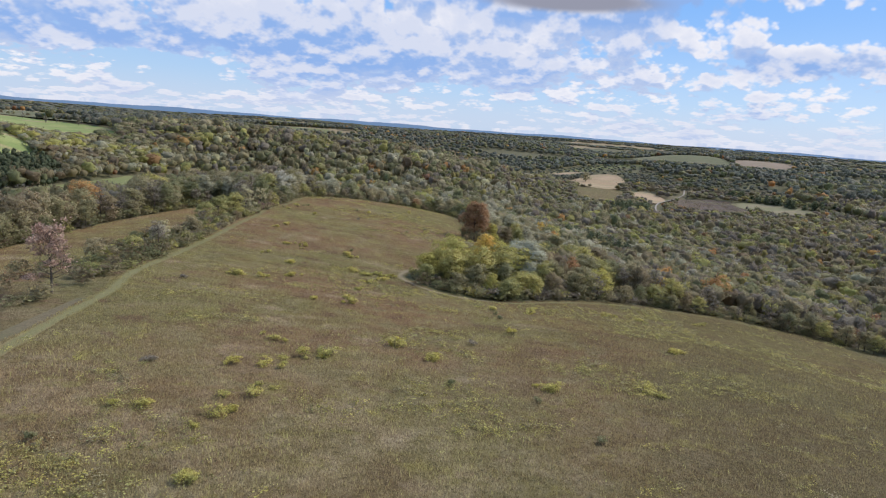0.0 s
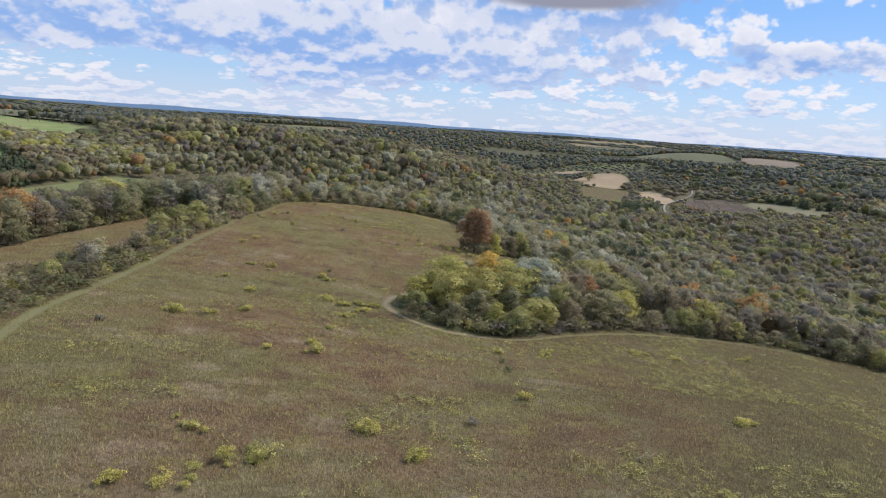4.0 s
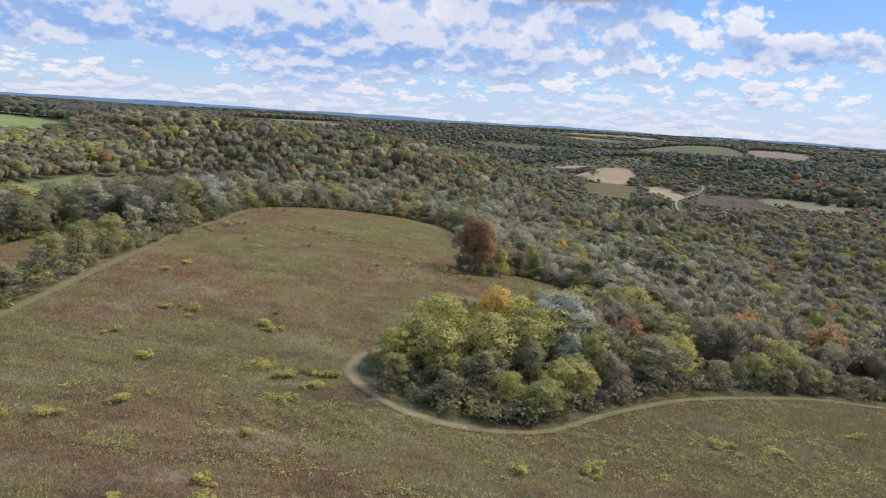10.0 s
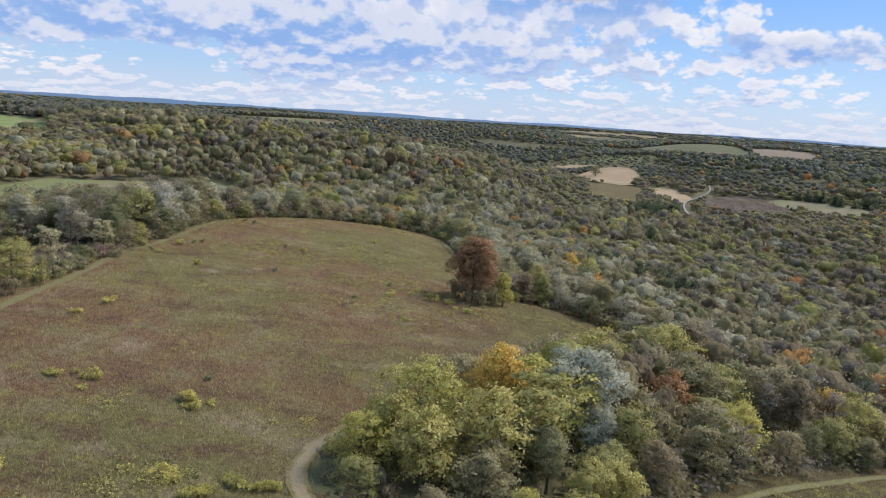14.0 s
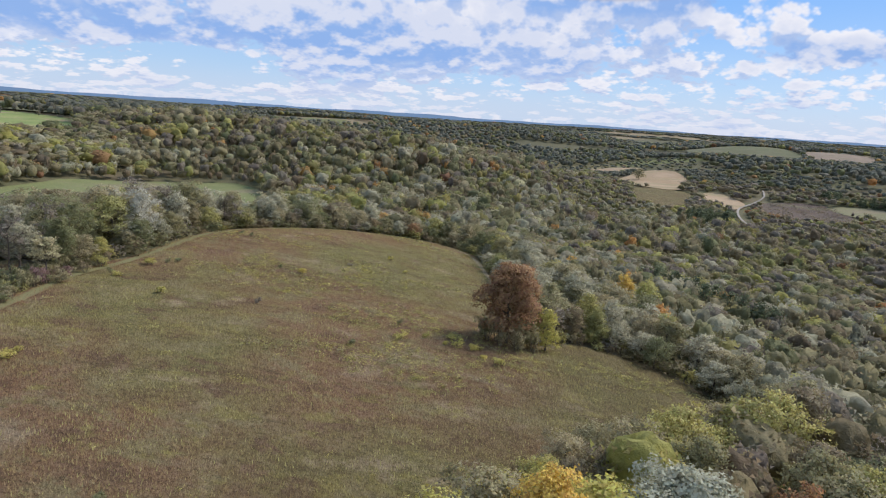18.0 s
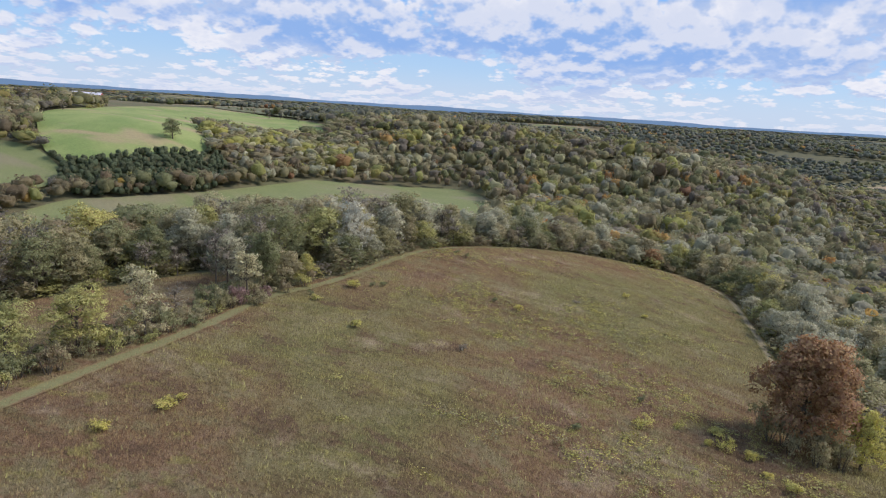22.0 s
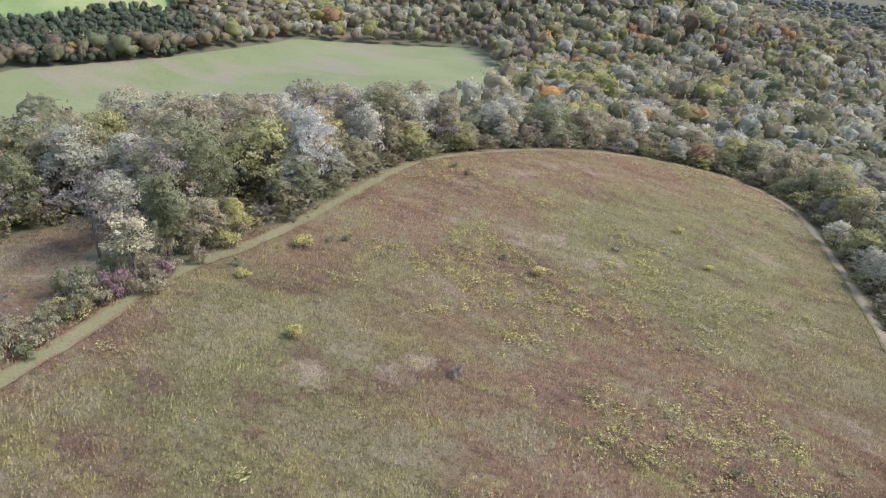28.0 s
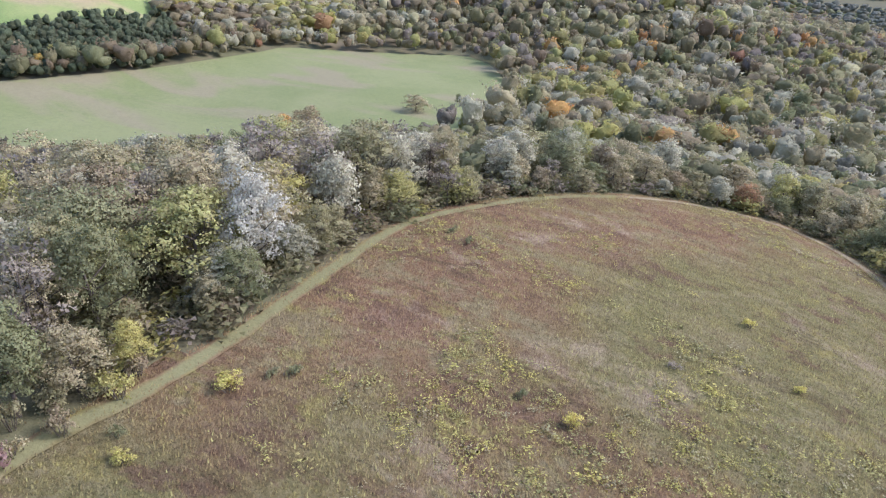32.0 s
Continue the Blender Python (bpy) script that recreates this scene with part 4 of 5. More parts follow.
def species(x, y, g, rim=np.float64(0)):
    """Kinds of tree by place: stands of one colour run into one another; some colours hold distance haze or sunlight.
    """
    n = len(x)
    s = np.array([noise.noise((a / 60, b / 60, 0.3)) for a, b in zip(x, y)])
    w = np.array([noise.noise((a / 140, b / 140, 5.3)) for a, b in zip(x, y)])
    u = g.uniform(0, 1, n) + 0.9 * s - 0.30 * rim
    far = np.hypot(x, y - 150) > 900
    out = np.where(u < 0.02 - 0.22 * (rim < 0.5), 2, np.where(u < 0.46, 0, np.where(u < 0.70, 1, np.where(u < 0.84, 6, np.where(u < 1.08, 7, 3)))))
    odd = g.uniform(0, 1, n)
    valley = (x > 70) & (y > 230) & ~far
    out = np.where(valley & (odd > 0.55) & (u > 0.05), np.where(u < 0.42, 3, np.where(u < 0.75, 6, 0)), out)
    out = np.where(valley & (out == 1) & (odd < 0.3), 0, out)
    # far woods take dull, bluish kinds that stand in for distance haze and cloud shade
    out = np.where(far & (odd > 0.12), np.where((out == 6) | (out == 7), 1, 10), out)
    out = np.where(valley & (odd > 0.08) & (odd < 0.34), 7, out)
    ridge = (x < 60) & (y > 560) & ~far
    out = np.where(ridge & (out == 0) & (odd > 0.7), np.where(odd > 0.86, 11, 3), np.where(ridge & (out == 1) & (odd < 0.4), 0, out))
    out = np.where(odd < 0.003 + 0.022 * (w > 0.12) * (1 + ridge), 4, out)
    out = np.where((odd > 0.07) & (odd < 0.073), 5, out)
    out = np.where((odd > 0.94) & (x < -85) & (x > -220) & (y < 450), 7, out)
    out = np.where((x < -92) & (y > 270) & (y < 420) & (odd > 0.70) & (odd < 0.86), np.where(odd > 0.79, 3, 6), out)
    dull = (x < -112) & (y < 300)
    out = np.where(dull & (out == 2), 6, np.where(dull & (out == 3) | dull & (out == 4), 0, out))
    planted = np.hypot((x + 395) * 0.86 + (y - 545) * 0.5, ((y - 545) * 0.86 - (x + 395) * 0.5) * 1.0) < 62
    out = np.where(planted & (odd < 0.97), 1, out)
    # sunlit patch of the hillside, painted with lighter yellow, straw and silver kinds
    golden = np.hypot((x + 365) / 85, (y - 665) / 110) < 1.0 + 0.4 * s
    out = np.where(golden & (odd > 0.34), np.where(odd > 0.88, 9, np.where(odd > 0.66, 11, 3)), out)
    out = np.where(golden & (odd > 0.12) & (odd < 0.34), 2, out)
    sage = (x > -140) & (x < 190) & (y > 285) & (y < 800) & (odd > 0.20)
    out = np.where(sage, np.where(odd < 0.46 - 0.14 * (x > 90), 2, np.where(odd < 0.70, 0, np.where(odd < 0.78, 1, np.where(odd < 0.86, 3, out)))), out)
    stand = np.hypot((x + 105) / 48, (y - 625) / 32) < 1
    out = np.where(stand & (odd > 0.45), 3, out)
    foot = (gap_to_outline(x, y, PASTURE_EDGE) < 13) & (odd > 0.35)
    out = np.where(foot & (x < -190), np.where(odd > 0.82, 3, np.where(odd > 0.6, 6, 0)), out)
    near_side = (x < -95) & (y > 400 + 0.25 * (x + 95)) & (gap_to_outline(x, y, PASTURE_EDGE) < 60) & (x + y < 330)
    return np.where(near_side & (odd > 0.45), 6, out)


def gap_to_outline(x, y, outline):
    """Distance from points to a closed outline."""
    d = np.full(len(x), 1e9)
    for (x0, y0), (x1, y1) in zip(outline, np.roll(outline, -1, 0)):
        k = np.clip(((x - x0) * (x1 - x0) + (y - y0) * (y1 - y0)) / ((x1 - x0) ** 2 + (y1 - y0) ** 2 + 1e-9), 0, 1)
        d = np.minimum(d, np.hypot(x - x0 - k * (x1 - x0), y - y0 - k * (y1 - y0)))
    return d


# woods near the meadow: each tree a thing
g = np.random.default_rng(21)
x, y = scatter(-190, 210, 60, 520, 6.2, g)
keep = seen_wedge(x, y, 40) & ~open_ground(x, y) & ~((x > -96) & (x < -70) & (y < 285))
for tx, ty, tr in taken:
    keep &= np.hypot(x - tx, y - ty) > tr
x, y = x[keep], y[keep]
gap = np.minimum(gap_to_outline(x, y, MEADOW_EDGE), gap_to_outline(x, y, SIDE_FIELD) + 3)
kind = species(x, y, g, np.where(gap < 30, 1.0, 0.25) * np.where((y < 275) & (x > -20), -0.3, 1.0))
copse = (x > -15) & (x < 60) & (y > 172) & (y < 262)
pick = g.uniform(0, 1, len(x)) + 0.006 * (x - 10)
kind = np.where(copse, np.where(pick < 0.55, 3, np.where(pick < 0.82, 0, np.where(pick < 0.92, 9, np.where(pick < 1.02, 6, np.where(pick < 1.1, 0, 7))))), kind)
heart = np.minimum.reduce([np.hypot(x - a, y - b) for a, b in ((20, 205), (75, 235), (-105, 300), (-110, 350), (-60, 420), (0, 425), (35, 320), (20, 370))])
belt = (x > -132) & (x < -76) & (y > 262) & (y < 378)
kind = np.where(belt & (kind == 2) & (g.uniform(0, 1, len(x)) < 0.45), g.choice([0, 3, 6, 7, 7], len(x)), kind)
order = np.argsort(np.where(belt, 0, np.minimum(gap + 12, heart)))
near = np.zeros(len(x), bool)
kind = np.where(((kind == 4) | (kind == 5)) & (x < -50), 0, kind)
near[order[:400]] = True
for a, b, k, d in zip(x[near], y[near], kind[near], gap[near]):
    h = g.uniform(8.5, 13.5) * (0.62 if d < 5 else 0.85 if d < 9 else 1.0) * (1.18 if a < -85 and b < 390 else 0.85 if b > 415 else 1.0)
    plant(KINDS[k], a, b, h, g.uniform(0.95, 1.25), int(g.integers(5)) + 5 * (a < -70 and 255 < b < 385))


# ---------------------------------------------------------------- shrubs
SHRUBS = {}


def shrub(kind, x, y, h, r, label, group, name="shrub"):
    """A shrub: a few stems under a loose heap of leaves."""
    shape = int(rng.integers(3))
    if (kind, shape) not in SHRUBS:
        gg = np.random.default_rng(90 + shape + len(kind))
        v, f = [], []
        for i in range(6):
            a = i * 1.1
            p, q = tube([(0.1 * math.cos(a), 0.1 * math.sin(a), -0.1), (0.5 * math.cos(a), 0.5 * math.sin(a), 0.75)], [0.035, 0.012], 3)
            f += [tuple(len(v) + k for k in face) for face in q]
            v += p
        SHRUBS[kind, shape] = mesh_from("woody_base", v, f, BARK), bush_mesh(kind, 60 + shape, 1.0, 1.0, 900, 0.054)
    stems, leaves = SHRUBS[kind, shape]
    root = new(name)
    root.matrix_world = Matrix.Translation((x, y, height(x, y) - 0.05)) @ Matrix.Rotation(rng.uniform(0, 6.28), 4, "Z") @ Matrix.Diagonal((r, r, h, 1))
    new("woody_base", stems).parent = root
    new("foliage", leaves).parent = root
    return tagged(root, label, "shrub", group)


GOLDEN = [
    (-38, 79), (-28, 78), (-25, 86), (-32, 96), (-27, 97), (-22, 102), (-18, 104), (-29, 110), (-7, 113), (-1, 107), (-52, 160),
    (-40, 170), (-20, 178), (-26, 63), (35, 101), (19, 98), (16, 132), (50, 132), (-53, 161), (-46, 162),
    (-21, 165), (-29, 145), (-20, 146), (-22, 152), (-30, 207), (14, 165), (24, 167), (50, 185), (60, 186), (86, 205), (-51, 210),
    (-46, 211), (-27, 190), (-17, 185), (-54, 196), (-44, 187), (-32, 209), (-60, 243), (7, 280), (12, 275), (3, 281)]
GOLDEN_FAR = [(-58, 283), (-62, 235), (-3, 283), (2, 284), (-8, 280), (-70, 303), (-71, 291), (-20, 355), (-14, 342), (-38, 317)]
GREEN = [(3, 96), (16, 92), (-45, 68), (23, 80), (14, 156), (15, 149), (-31, 217), (-9, 288), (-16, 272), (-44, 319), (-68, 307),
         (-66, 309), (-74, 293), (-67, 354), (-63, 351)]
DULL_SHRUBS = [(-44, 94), (-60, 148), (7, 119), (-39, 287), (-29, 336)]
for x_, y_ in GOLDEN:
    for i in range(int(rng.integers(1, 4))):
        shrub("gold" if i else "lemon", x_ + rng.normal() * 1.7, y_ + rng.normal() * 1.3, rng.uniform(0.5, 1.0), rng.uniform(0.7, 1.3),
              "small yellow-green shrub beside a larger one", "meadow shrubs", "meadow_shrub")
for i in range(9):
    shrub("gold", -23 + 1.1 * i, 188 + 0.5 * i + rng.normal() * 0.6, rng.uniform(0.8, 1.4), rng.uniform(0.9, 1.6), "yellow shrub in a row at the trail's bend", "meadow shrubs", "meadow_shrub")
for x_, y_ in GOLDEN + GOLDEN_FAR:
    shrub("lemon", x_, y_, rng.uniform(0.9, 1.7), rng.uniform(1.1, 2.2), "yellow-leaved shrub standing in the meadow grass", "meadow shrubs", "meadow_shrub")
for x_, y_ in GREEN:
    shrub("green", x_, y_, rng.uniform(0.9, 1.3), rng.uniform(0.8, 1.2), "fresh green shrub standing in the meadow grass", "meadow shrubs", "meadow_shrub")
for x_, y_ in DULL_SHRUBS:
    shrub("grey", x_, y_, rng.uniform(0.8, 1.2), rng.uniform(1.0, 1.6), "dull grey-brown shrub in the meadow grass", "meadow shrubs", "meadow_shrub")

for x_, y_, h_ in ((9.5, 289, 4.2), (12, 286.5, 3.8), (15.5, 286, 4.4), (19, 288, 4.8), (8.5, 293, 4.0), (16.5, 289, 5.0), (11.5, 289.5, 4.6)):
    shrub("olive", x_, y_, h_, rng.uniform(1.8, 2.4), "olive shrub at the foot of the rust-red tree", "meadow shrubs", "meadow_shrub")

for x_, y_, h_ in ((-79.5, 279, 3.6), (-81.5, 281.5, 3.0), (-80, 285.5, 2.6)):
    shrub("plum", x_, y_, h_, rng.uniform(1.6, 2.2), "purplish-red shrub in the hedge beside the pale tree", "hedge shrubs")

# undergrowth along the edges of the woods and in the hedge
g = np.random.default_rng(31)
ux, uy = scatter(-130, 160, 80, 440, 2.9, g)
d = np.minimum(gap_to_outline(ux, uy, MEADOW_EDGE), gap_to_outline(ux, uy, SIDE_FIELD))
hedge = (ux > -92) & (ux < -77.5) & (uy > 95) & (uy < 300)
keep = (~open_ground(ux, uy) & ((d < 7.5) | (d < 12) & (ux < -72) & (uy > 270) | (ux > -15) & (ux < 62) & (uy > 172) & (uy < 262) & (g.uniform(0, 1, len(ux)) < 0.5))) | (hedge & (g.uniform(0, 1, len(ux)) < np.where(uy < 190, 0.35, 0.75)))
keep &= ~((ux > 60) & (uy < 200)) & ~((ux > -76) & (uy < 170) & (ux < 0))
keep &= ~(hedge & (g.uniform(0, 1, len(ux)) > np.where(uy < 165, 0.22, np.where(uy < 195, 0.45, 0.9))))
keep &= ~((ux > -110) & (ux < -86) & (uy > 205) & (uy < 298))
ux, uy = ux[keep], uy[keep]
uk = g.choice([0, 1, 3, 6, 7, 2], len(ux), p=[0.42, 0.2, 0.2, 0.12, 0.06, 0.0])
first = np.argsort(np.hypot(ux + 20, uy - 260))[:280]
as_thing = np.zeros(len(ux), bool)
as_thing[first] = True
for a, b, k in zip(ux[as_thing], uy[as_thing], uk[as_thing]):
    shrub(KINDS[k], a, b, g.uniform(1.6, 3.6), g.uniform(1.5, 2.4), "%s shrub under the edge of the wood" % KINDS[k].replace("grey", "bare grey"), "undergrowth shrubs")


# ---------------------------------------------------------------- the further woods
def woodland(name, x, y, kind, h, r, leaves, size, label, g, body=None, mats=None):
    """One mass of crowns a colour; each crown a heap of leaf clumps."""
    z = land(x, y)
    for k in sorted(set(kind)):
        sel = np.flatnonzero(kind == k)
        V, N, T, F = [], [], [], []
        base = 0
        shapes = []
        for s in range(10):
            gg = np.random.default_rng(40 + s)
            lobes = canopy_lobes(gg) if body else round_lobes(1.0, 0.42, 0.18, gg, 9)
            v, f, n = leaf_cloud(lobes, leaves, size, gg, 0.78 if mats else 0.30)
            if body:
                bv, bf, bn = crown_body(lobes, *body, lift=0.22)
                v, f, n = np.concatenate([v, bv]), np.concatenate([f, bf + len(v)]), np.concatenate([n, bn])
            shapes.append((v, f, n))
        for s in range(10):
            m = sel[s::10]
            if not len(m):
                continue
            v, f, n = shapes[s]
            a = g.uniform(0, 6.28, len(m))
            c, d = np.cos(a)[:, None], np.sin(a)[:, None]
            sx, sz = (r[m] / 0.42)[:, None], h[m][:, None]
            q = g.uniform(0.78, 1.25, len(m))[:, None]
            vx = (v[None, :, 0] * q * c - v[None, :, 1] / q * d) * sx + x[m][:, None]
            vy = (v[None, :, 0] * q * d + v[None, :, 1] / q * c) * sx + y[m][:, None]
            vz = v[None, :, 2] * sz + z[m][:, None] - 0.2
            V.append(np.stack([vx, vy, vz], -1).reshape(-1, 3))
            F.append((f[None] + (base + np.arange(len(m)) * len(v))[:, None, None]).reshape(-1, 3))
            base += len(m) * len(v)
            nx = n[None, :, 0] * c - n[None, :, 1] * d
            ny = n[None, :, 0] * d + n[None, :, 1] * c
            N.append(np.stack([nx, ny, np.broadcast_to(n[None, :, 2], nx.shape)], -1).reshape(-1, 3))
            T.append(np.repeat(g.uniform(0, 1, len(m)), len(v)))
        V, N, T, F = np.concatenate(V), np.concatenate(N), np.concatenate(T), np.concatenate(F)
        me = mesh_from(name, V, F, (mats or WOODS)[k if isinstance(k, str) else KINDS[k]])
        me.normals_split_custom_set_from_vertices(N)
        me.attributes.new("tint", "FLOAT", "POINT").data.foreach_set("value", T.astype(np.float32))
        word = k if isinstance(k, str) else KINDS[k]
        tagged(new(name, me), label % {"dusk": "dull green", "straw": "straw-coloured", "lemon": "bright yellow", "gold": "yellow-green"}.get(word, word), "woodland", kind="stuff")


woodland("undergrowth", ux[~as_thing], uy[~as_thing], uk[~as_thing], g.uniform(1.6, 3.8, (~as_thing).sum()), g.uniform(1.5, 2.4, (~as_thing).sum()),
         110, 0.09, "%s undergrowth below the trees", g)
rest = ~near
woodland("woodland", x[rest], y[rest], kind[rest], g.uniform(9, 14, rest.sum()) * np.where((x[rest] < -85) & (y[rest] < 390), 1.2, np.where(y[rest] > 415, 0.82, 1.0)), g.uniform(3.6, 5.6, rest.sum()), 190, 0.034,
         "%s crowns of the wood on the hillside", g, (6, 10, 0.90))

g = np.random.default_rng(22)
x, y = scatter(-720, 720, 120, 1180, 7.2, g)
valley = (x > 60 - 0.25 * (y - 500)) & (y < 860)
thin = valley | (x < -310) & (y < 900) | (g.uniform(0, 1, len(x)) < 0.70)
thin &= ~((x > 430) & (y > 930) & (y < 1130)) | (g.uniform(0, 1, len(x)) < 0.5)   # loose trees on the far hillside
keep = thin & seen_wedge(x, y) & ~open_ground(x, y) & ~((x > -190) & (x < 210) & (y < 520)) & (np.hypot(x, y - 150) < 1000)
keep &= ~((np.hypot((x + 395) * 0.86 + (y - 545) * 0.5, (y - 545) * 0.86 - (x + 395) * 0.5) < 62) & (gap_to_outline(x, y, PASTURE_EDGE) > 13))
x, y, valley = x[keep], y[keep], valley[keep]
low = np.where((x > 90) & (x < 480) & (y > 660) & (y < 1200), 0.55, np.where((x > 200) & (y < 660), 0.8, np.where((x > -500) & (x < -330) & (y > 440) & (y < 860), 0.70, 1.0)))
fringe = gap_to_outline(x, y, PASTURE_EDGE) < 28
low = np.where(fringe & (x < -200), 0.92, low)
size = np.clip(np.exp(g.normal(0, 0.32, len(x))), 0.55, 1.8) * np.where(valley, 0.74, 1.0)
swell, tall = 1 + 0.22 * waves(x, y, 40, 40, 6), g.uniform(0.84, 1.16, len(x))
kinds, close = species(x, y, g), np.hypot(x + 10, y - 300) < 400
for some, leaves, leaf_size, body in ((close, 140, 0.038, (5, 9, 0.84)), (~close, 52, 0.048, (4, 8, 0.87))):
    woodland("woodland", x[some], y[some], kinds[some], ((8.0 + 6.0 * size) * low * swell * tall)[some], (5.3 * size * low ** 0.3 * np.where((x < -310) & (y < 900) & ~fringe, 1.2, np.where(fringe, 0.88, 1.0)))[some], leaves, leaf_size,
             "%s crowns of the valley woods", g, body)

g = np.random.default_rng(29)
px_, py_ = scatter(-480, -310, 460, 640, 4.6, g)
keep = (np.hypot((px_ + 395) * 0.86 + (py_ - 545) * 0.5, (py_ - 545) * 0.86 - (px_ + 395) * 0.5) < 62) & ~open_ground(px_, py_)
px_, py_ = px_[keep], py_[keep]
woodland("conifer_stand", px_, py_, np.full(len(px_), 8), g.uniform(7, 9, len(px_)), g.uniform(2.4, 3.2, len(px_)), 40, 0.05, "dark %s crowns of a planted stand", g, (5, 8, 0.95))

g = np.random.default_rng(33)
bx, by = scatter(280, 390, 750, 900, 4.2, g)
keep = inside(bx, by, VALLEY_BRUSH) & (g.uniform(0, 1, len(bx)) < 0.7)
bx, by = bx[keep], by[keep]
woodland("brush", bx, by, g.choice([6, 7], len(bx)), g.uniform(1.2, 2.6, len(bx)), g.uniform(1.6, 2.6, len(bx)), 14, 0.16, "low %s brush on the valley flat", g)

g = np.random.default_rng(23)
x, y = scatter(-1900, 1600, 300, 2300, 13.0, g)
open_far = np.array([noise.noise((a / 420, b / 260, 9.1)) for a, b in zip(x, y)]) > np.where(x < -600, -0.1, np.where((x > 350) & (y > 1350), -0.05, 0.18))
keep = seen_wedge(x, y) & ~open_ground(x, y) & (np.hypot(x, y - 150) > 1000) & (np.hypot(x, y) < 2200) & ~(open_far & ((y > 1350) | (x > 650) | (x < -620)))
x, y = x[keep], y[keep]
low = np.where((x > 60) & (x < 350) & (y < 1300), 0.35, 1.0)
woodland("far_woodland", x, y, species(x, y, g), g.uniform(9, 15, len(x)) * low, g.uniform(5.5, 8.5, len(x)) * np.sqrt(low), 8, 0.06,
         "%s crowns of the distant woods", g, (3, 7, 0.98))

g = np.random.default_rng(24)
x, y = scatter(-4200, 3200, 900, 4650, 50.0, g)
open_far = np.array([noise.noise((a / 900, b / 300, 3.1)) for a, b in zip(x, y)]) > 0.16
keep = seen_wedge(x, y) & (np.hypot(x, y) > 2200) & (np.hypot(x, y) < 4650) & ~open_far
x, y = x[keep], y[keep]
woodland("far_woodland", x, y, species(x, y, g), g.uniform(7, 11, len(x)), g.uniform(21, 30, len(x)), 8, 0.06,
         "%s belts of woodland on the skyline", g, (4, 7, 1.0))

# ---------------------------------------------------------------- conifers
g = np.random.default_rng(25)
spots = [(198 + g.normal() * 11, 702 + g.normal() * 8) for i in range(44)]
spots += [(392 + 3.2 * i + g.normal() * 4, 915 - 2.1 * i * (1 + i / 38) + g.normal() * 7) for i in range(34)]
spots += [(76 + 1.3 * i + g.normal() * 1.8, 414 - 2.0 * i + g.normal() * 2.2) for i in range(24)]
for a, b in spots:
    plant("conifer", a, b, g.uniform(10, 13.5) if b < 450 else g.uniform(9, 14), 1.2, group="valley conifers")

# ---------------------------------------------------------------- meadow grass
def tuft_material():
    n = Nodes("meadow_tufts")
    k = n.attribute("tint")
    base = n.hue(meadow_colour(n), 0.5, 1.05, 1.12)
    c = n.mix(n.ramp(k, 0.0, 0.35), (0.135, 0.088, 0.055), (0.210, 0.150, 0.090))
    c = n.mix(n.ramp(k, 0.35, 0.55), c, (0.270, 0.215, 0.140))
    c = n.mix(n.ramp(k, 0.55, 0.70), c, (0.185, 0.165, 0.078))
    c = n.mix(0.82, c, base)
    c = n.mix(n.ramp(k, 0.76, 0.92), c, (0.252, 0.222, 0.088))
    i = n.island()
    c = n.hue(c, n.ramp(i, 0, 1, 0.485, 0.515), 1.0, n.ramp(i, 0, 1, 0.64, 1.36))
    return n.finish(c, 0.9, leaf=0.2, gloss=0.1)


def tufts(name, count, x0, x1, y0, y1, tall, wide, label, g):
    """Grass and weeds as loose leaning blades."""
    x, y = g.uniform(x0, x1, count), g.uniform(y0, y1, count)
    ok = (inside(x, y, MEADOW_EDGE) | inside(x, y, SIDE_FIELD)) & (np.abs(gap_to_outline(x, y, MEADOW_EDGE) - 2.0) > g.uniform(-0.2, 0.9, count))
    x, y = x[ok], y[ok]
    lump, patchy = waves(x, y, 5, 5, 1), waves(x, y, 17, 24, 2)
    thin = g.uniform(-0.5, 0.9, len(x)) < lump + 0.5
    x, y, lump, patchy = x[thin], y[thin], lump[thin], patchy[thin]
    n = len(x)
    tint = np.clip(0.38 + 0.95 * patchy + 0.45 * lump + 0.14 * g.normal(size=n), 0, 0.74)
    gold = waves(x, y, 12, 8, 3) + 0.25 * patchy
    tint = np.where(g.uniform(0, 1, n) < np.clip((gold - 0.05) * 0.5, 0, 0.17), g.uniform(0.76, 0.92, n), tint)
    tint = np.where(g.uniform(0, 1, n) < 0.02, 0.95, tint)
    z = land(x, y)
    h = tall * g.uniform(0.45, 1.25, n) * (1 + 0.5 * (tint > 0.78))
    # the wind leans every blade the same way, more or less
    a = g.uniform(-1.1, 1.1, n) - 1.2
    c, d = np.cos(a), np.sin(a)
    w = wide * g.uniform(0.5, 1.4, n)
    p = np.stack([x, y, z - 0.03], 1)
    across = np.stack([-d * w, c * w, 0 * w], 1)
    tip = p + np.stack([-c * h * 0.45 + g.normal(size=n) * wide * 0.6, -d * h * 0.55 + g.normal(size=n) * wide * 0.6, h], 1)
    V = np.stack([p - across, p + across, tip], 1).reshape(-1, 3)
    up = np.stack([c * 0.25, d * 0.25, np.ones(n)], 1)
    N = np.repeat(up / np.linalg.norm(up, axis=1)[:, None], 3, 0)
    me = mesh_from(name, V, np.arange(len(V)).reshape(-1, 3), TUFTS)
    me.normals_split_custom_set_from_vertices(N)
    me.attributes.new("tint", "FLOAT", "POINT").data.foreach_set("value", np.repeat(tint, 3).astype(np.float32))
    return tagged(new(name, me), label, "grass", kind="stuff")


TUFTS = tuft_material()
g = np.random.default_rng(26)
